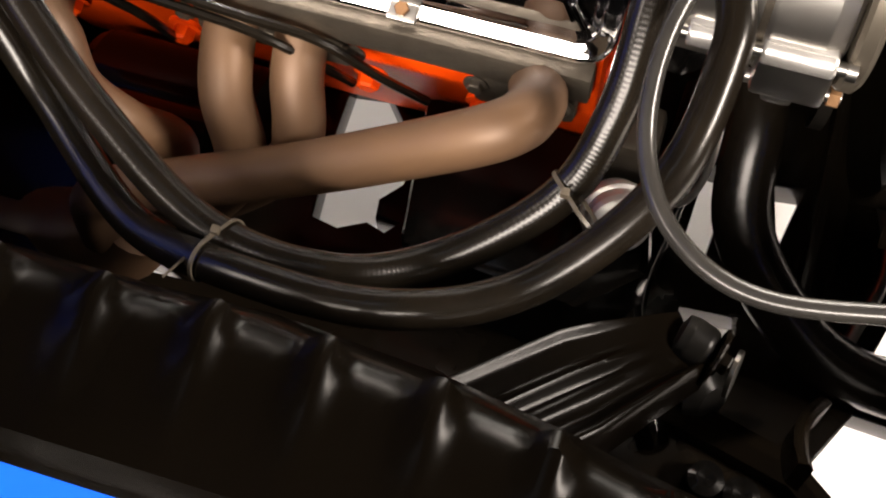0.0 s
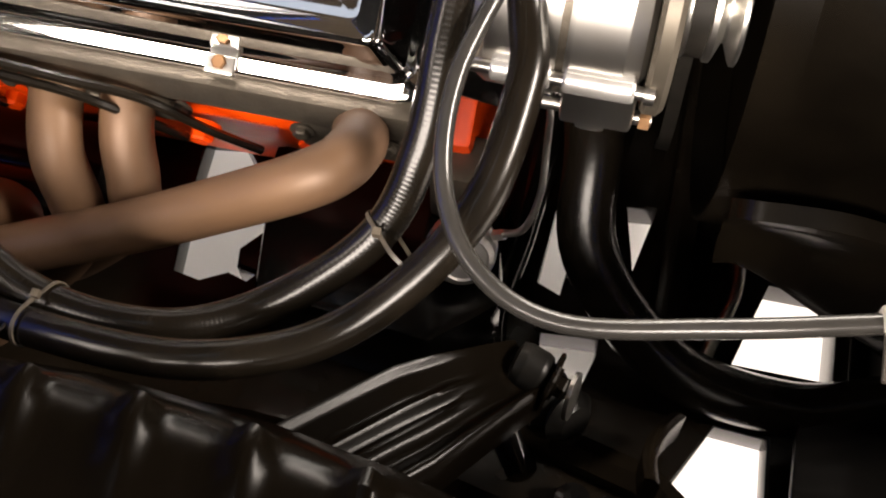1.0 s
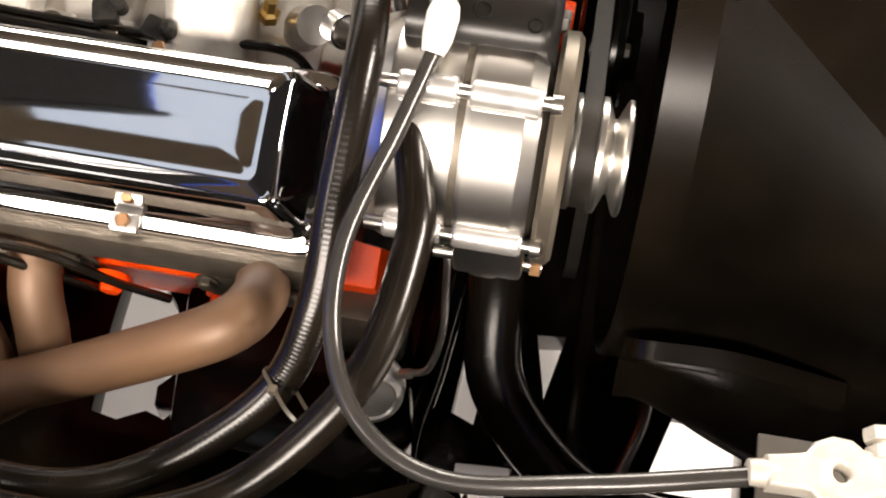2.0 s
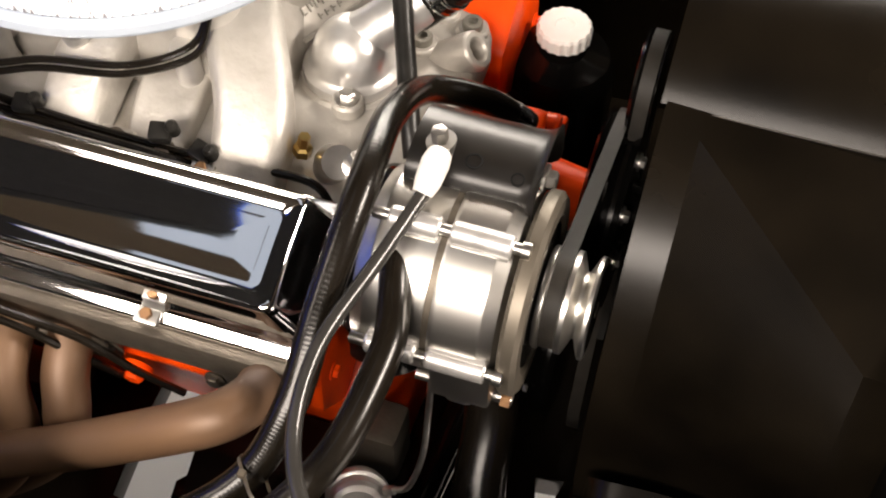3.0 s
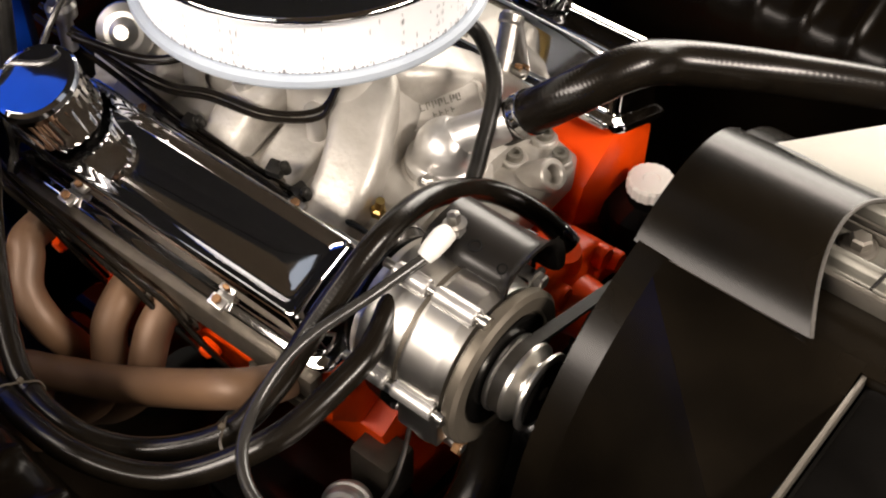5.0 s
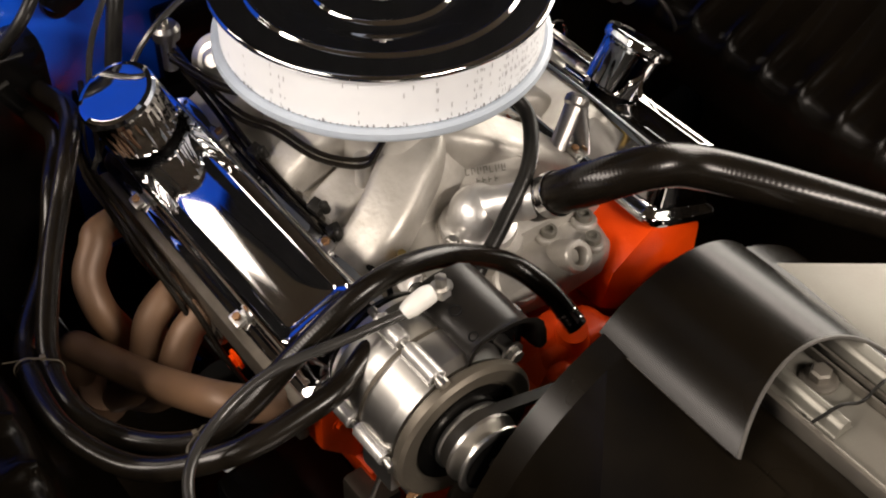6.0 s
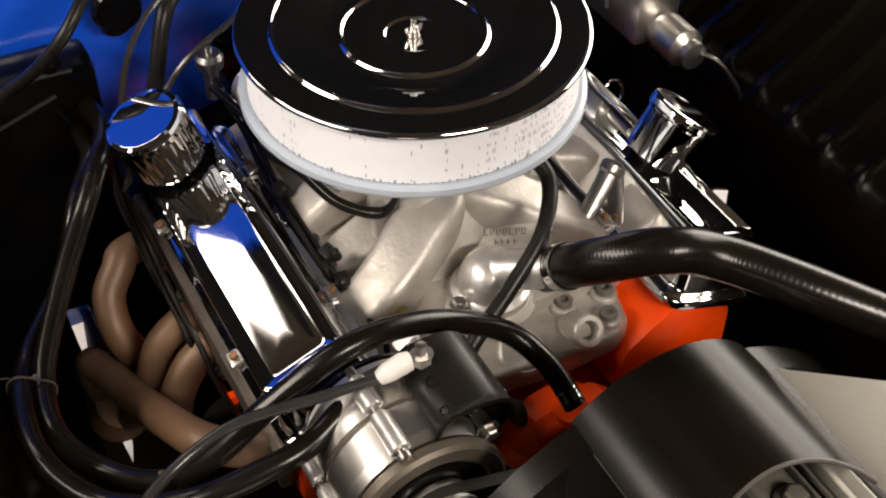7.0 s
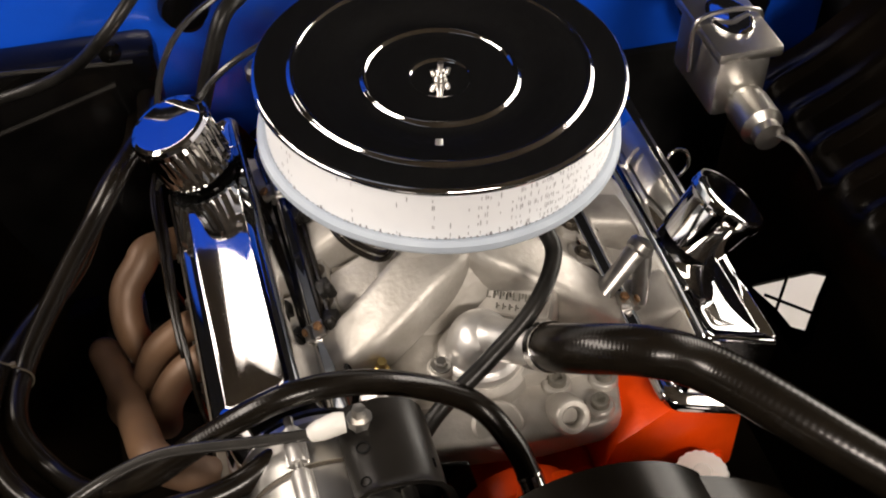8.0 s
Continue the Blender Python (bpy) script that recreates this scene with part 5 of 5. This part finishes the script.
part("arm", tube([(-0.165, -0.118, 0.862), (-0.20, -0.06, 0.84)], 0.007, 10, straight=True), STEEL, dist)
sender = thing("oil_sender", (-0.221, -0.152, 0.80), "small grey oil pressure sender", "sender")
part("body", lathe([(0.0, -0.05), (0.009, -0.05), (0.009, -0.01), (0.016, -0.006), (0.017, 0.006), (0.013, 0.012), (0.004, 0.013), (0.004, 0.024), (0, 0.024)], Matrix.Translation((-0.225, -0.152, 0.880)), 24), STEEL, sender)

dip = thing("oil_dipstick", (-0.02, 0.30, 0.60), "bright steel oil dipstick with a looped handle", "dipstick")
part("tube", tube([(0.0, 0.25, 0.55), (-0.02, 0.285, 0.65), (-0.034, 0.30, 0.745)], 0.005, 10), STEEL, dip)
part("handle", tube([(-0.034, 0.30, 0.745), (-0.036, 0.298, 0.775), (-0.040, 0.288, 0.795), (-0.045, 0.298, 0.812), (-0.045, 0.315, 0.808), (-0.040, 0.318, 0.792), (-0.036, 0.306, 0.778)], 0.0026, 8), CHROME_DARK, dip)
pcv = thing("chrome_pipe_fitting", (0.14, 0.13, 0.79), "chrome pipe fitting between manifold and valve cover", "pipe fitting")
part("pipe", tube([(0.158, 0.117, 0.800), (0.142, 0.149, 0.823), (0.126, 0.180, 0.846)], [0.0095, 0.0105, 0.0115], 20), STEEL, pcv)
part("end_cap", lathe([(0.012, -0.003), (0.0135, 0.0), (0.0135, 0.008), (0.010, 0.012), (0, 0.012)], along((0.126, 0.180, 0.846), (0.118, 0.20, 0.865)), 24), STEEL, pcv)
part("black_sleeve", tube([(0.155, 0.118, 0.785), (0.13, 0.105, 0.81), (0.10, 0.085, 0.84)], 0.007, 12), RUBBER_DULL, pcv)

mc = thing("master_cylinder", (-0.13, 0.385, 0.80), "silver brake master cylinder with a bright lid", "master cylinder")
part("body", box(-0.185, -0.072, 0.352, 0.418, 0.83, 0.912, 0.008), ALU, mc)
part("lid", box(-0.195, -0.062, 0.345, 0.425, 0.913, 0.928, 0.005), ALU, mc)
part("lid_oval", lathe([(0.0, 0), (0.026, 0.0), (0.026, 0.004), (0.022, 0.006), (0, 0.003)], Matrix.Translation((-0.128, 0.385, 0.928)) @ Matrix.Diagonal((1.5, 1, 1, 1)), 32), CHROME, mc)
part("bail_wire", tube([(-0.128, 0.345, 0.86), (-0.128, 0.342, 0.92), (-0.128, 0.36, 0.937), (-0.128, 0.41, 0.937), (-0.128, 0.428, 0.92), (-0.128, 0.425, 0.86)], 0.003, 8), STEEL, mc)
part("bore", lathe([(0, 0), (0.024, 0), (0.026, 0.01), (0.026, 0.05), (0.018, 0.058), (0.018, 0.07), (0, 0.072)], along((-0.075, 0.395, 0.845), (1, 0.395, 0.845)), 28), ALU, mc)
part("brake_line", tube([(-0.02, 0.395, 0.845), (0.01, 0.42, 0.84), (0.02, 0.46, 0.78), (0.0, 0.49, 0.70)], 0.003, 8), STEEL, mc)
# Added black shape that fills the dark gap beside the master cylinder.
booster = thing("dark_gap_shape", (-0.38, 0.51, 0.72), "black round shape added for the dark beside the master cylinder", "brake booster")
part("shell", lathe([(0.0, 0), (0.10, 0), (0.112, 0.02), (0.112, 0.06), (0.10, 0.09), (0.06, 0.12), (0, 0.125)], along((-0.40, 0.51, 0.79), (0, 0.51, 0.79)) @ Matrix.Diagonal((0.55, 0.55, 0.8, 1)), 56), BLACK, booster)
part("seam_band", lathe([(0.1125, 0.034), (0.1165, 0.035), (0.1165, 0.044), (0.1125, 0.045)], along((-0.40, 0.51, 0.79), (0, 0.51, 0.79)) @ Matrix.Diagonal((0.55, 0.55, 0.8, 1)), 56), BLACK, booster)
part("check_valve", tube([(-0.33, 0.46, 0.81), (-0.31, 0.445, 0.83), (-0.305, 0.42, 0.84)], 0.007, 10), RUBBER_DULL, booster)

wires("firewall_cables", "grey cables hanging down the blue firewall", [
    [(-0.397, -0.115, 0.956), (-0.266, -0.159, 0.984), (-0.176, -0.236, 0.988), (-0.171, -0.270, 0.915), (-0.164, -0.284, 0.792)],
    [(-0.397, -0.040, 0.928), (-0.282, -0.064, 0.967), (-0.174, -0.119, 0.977), (-0.153, -0.215, 0.929), (-0.169, -0.291, 0.780)]], 0.0036, CABLE, "cable")
hose([(-0.397, -0.104, 0.950), (-0.309, -0.150, 0.940), (-0.268, -0.187, 0.925), (-0.234, -0.227, 0.820)], 0.010, "firewall_hose", "black corrugated wiring sleeve on the firewall", RUBBER_DULL)
hose([(-0.397, -0.183, 0.981), (-0.282, -0.243, 1.010), (-0.225, -0.317, 0.958), (-0.302, -0.384, 0.857), (-0.340, -0.504, 0.803)], 0.0075, "washer_hose", "black rubber hose across the firewall", RUBBER_DULL)

for pts in ([(-0.329, -0.50, 0.862), (-0.328, -0.442, 0.857), (-0.328, -0.292, 0.847)], [(-0.328, -0.52, 0.755), (-0.326, -0.464, 0.771), (-0.328, -0.317, 0.817)]):
    part("panel_edge", tube(pts, 0.003, 8), CABLE, car)
part("panel_bolt", lathe([(0.014, 0), (0.013, 0.006), (0.007, 0.008), (0, 0.012)], along((-0.33, -0.316, 0.865), (0, -0.316, 0.865)), 20), BLACK, car)
part("grommet", lathe([(0.010, 0.004), (0.013, 0.010), (0.020, 0.010), (0.022, 0.004), (0.022, 0)], along((-0.40, -0.215, 0.853), (0, -0.215, 0.853)), 28), RUBBER, car)
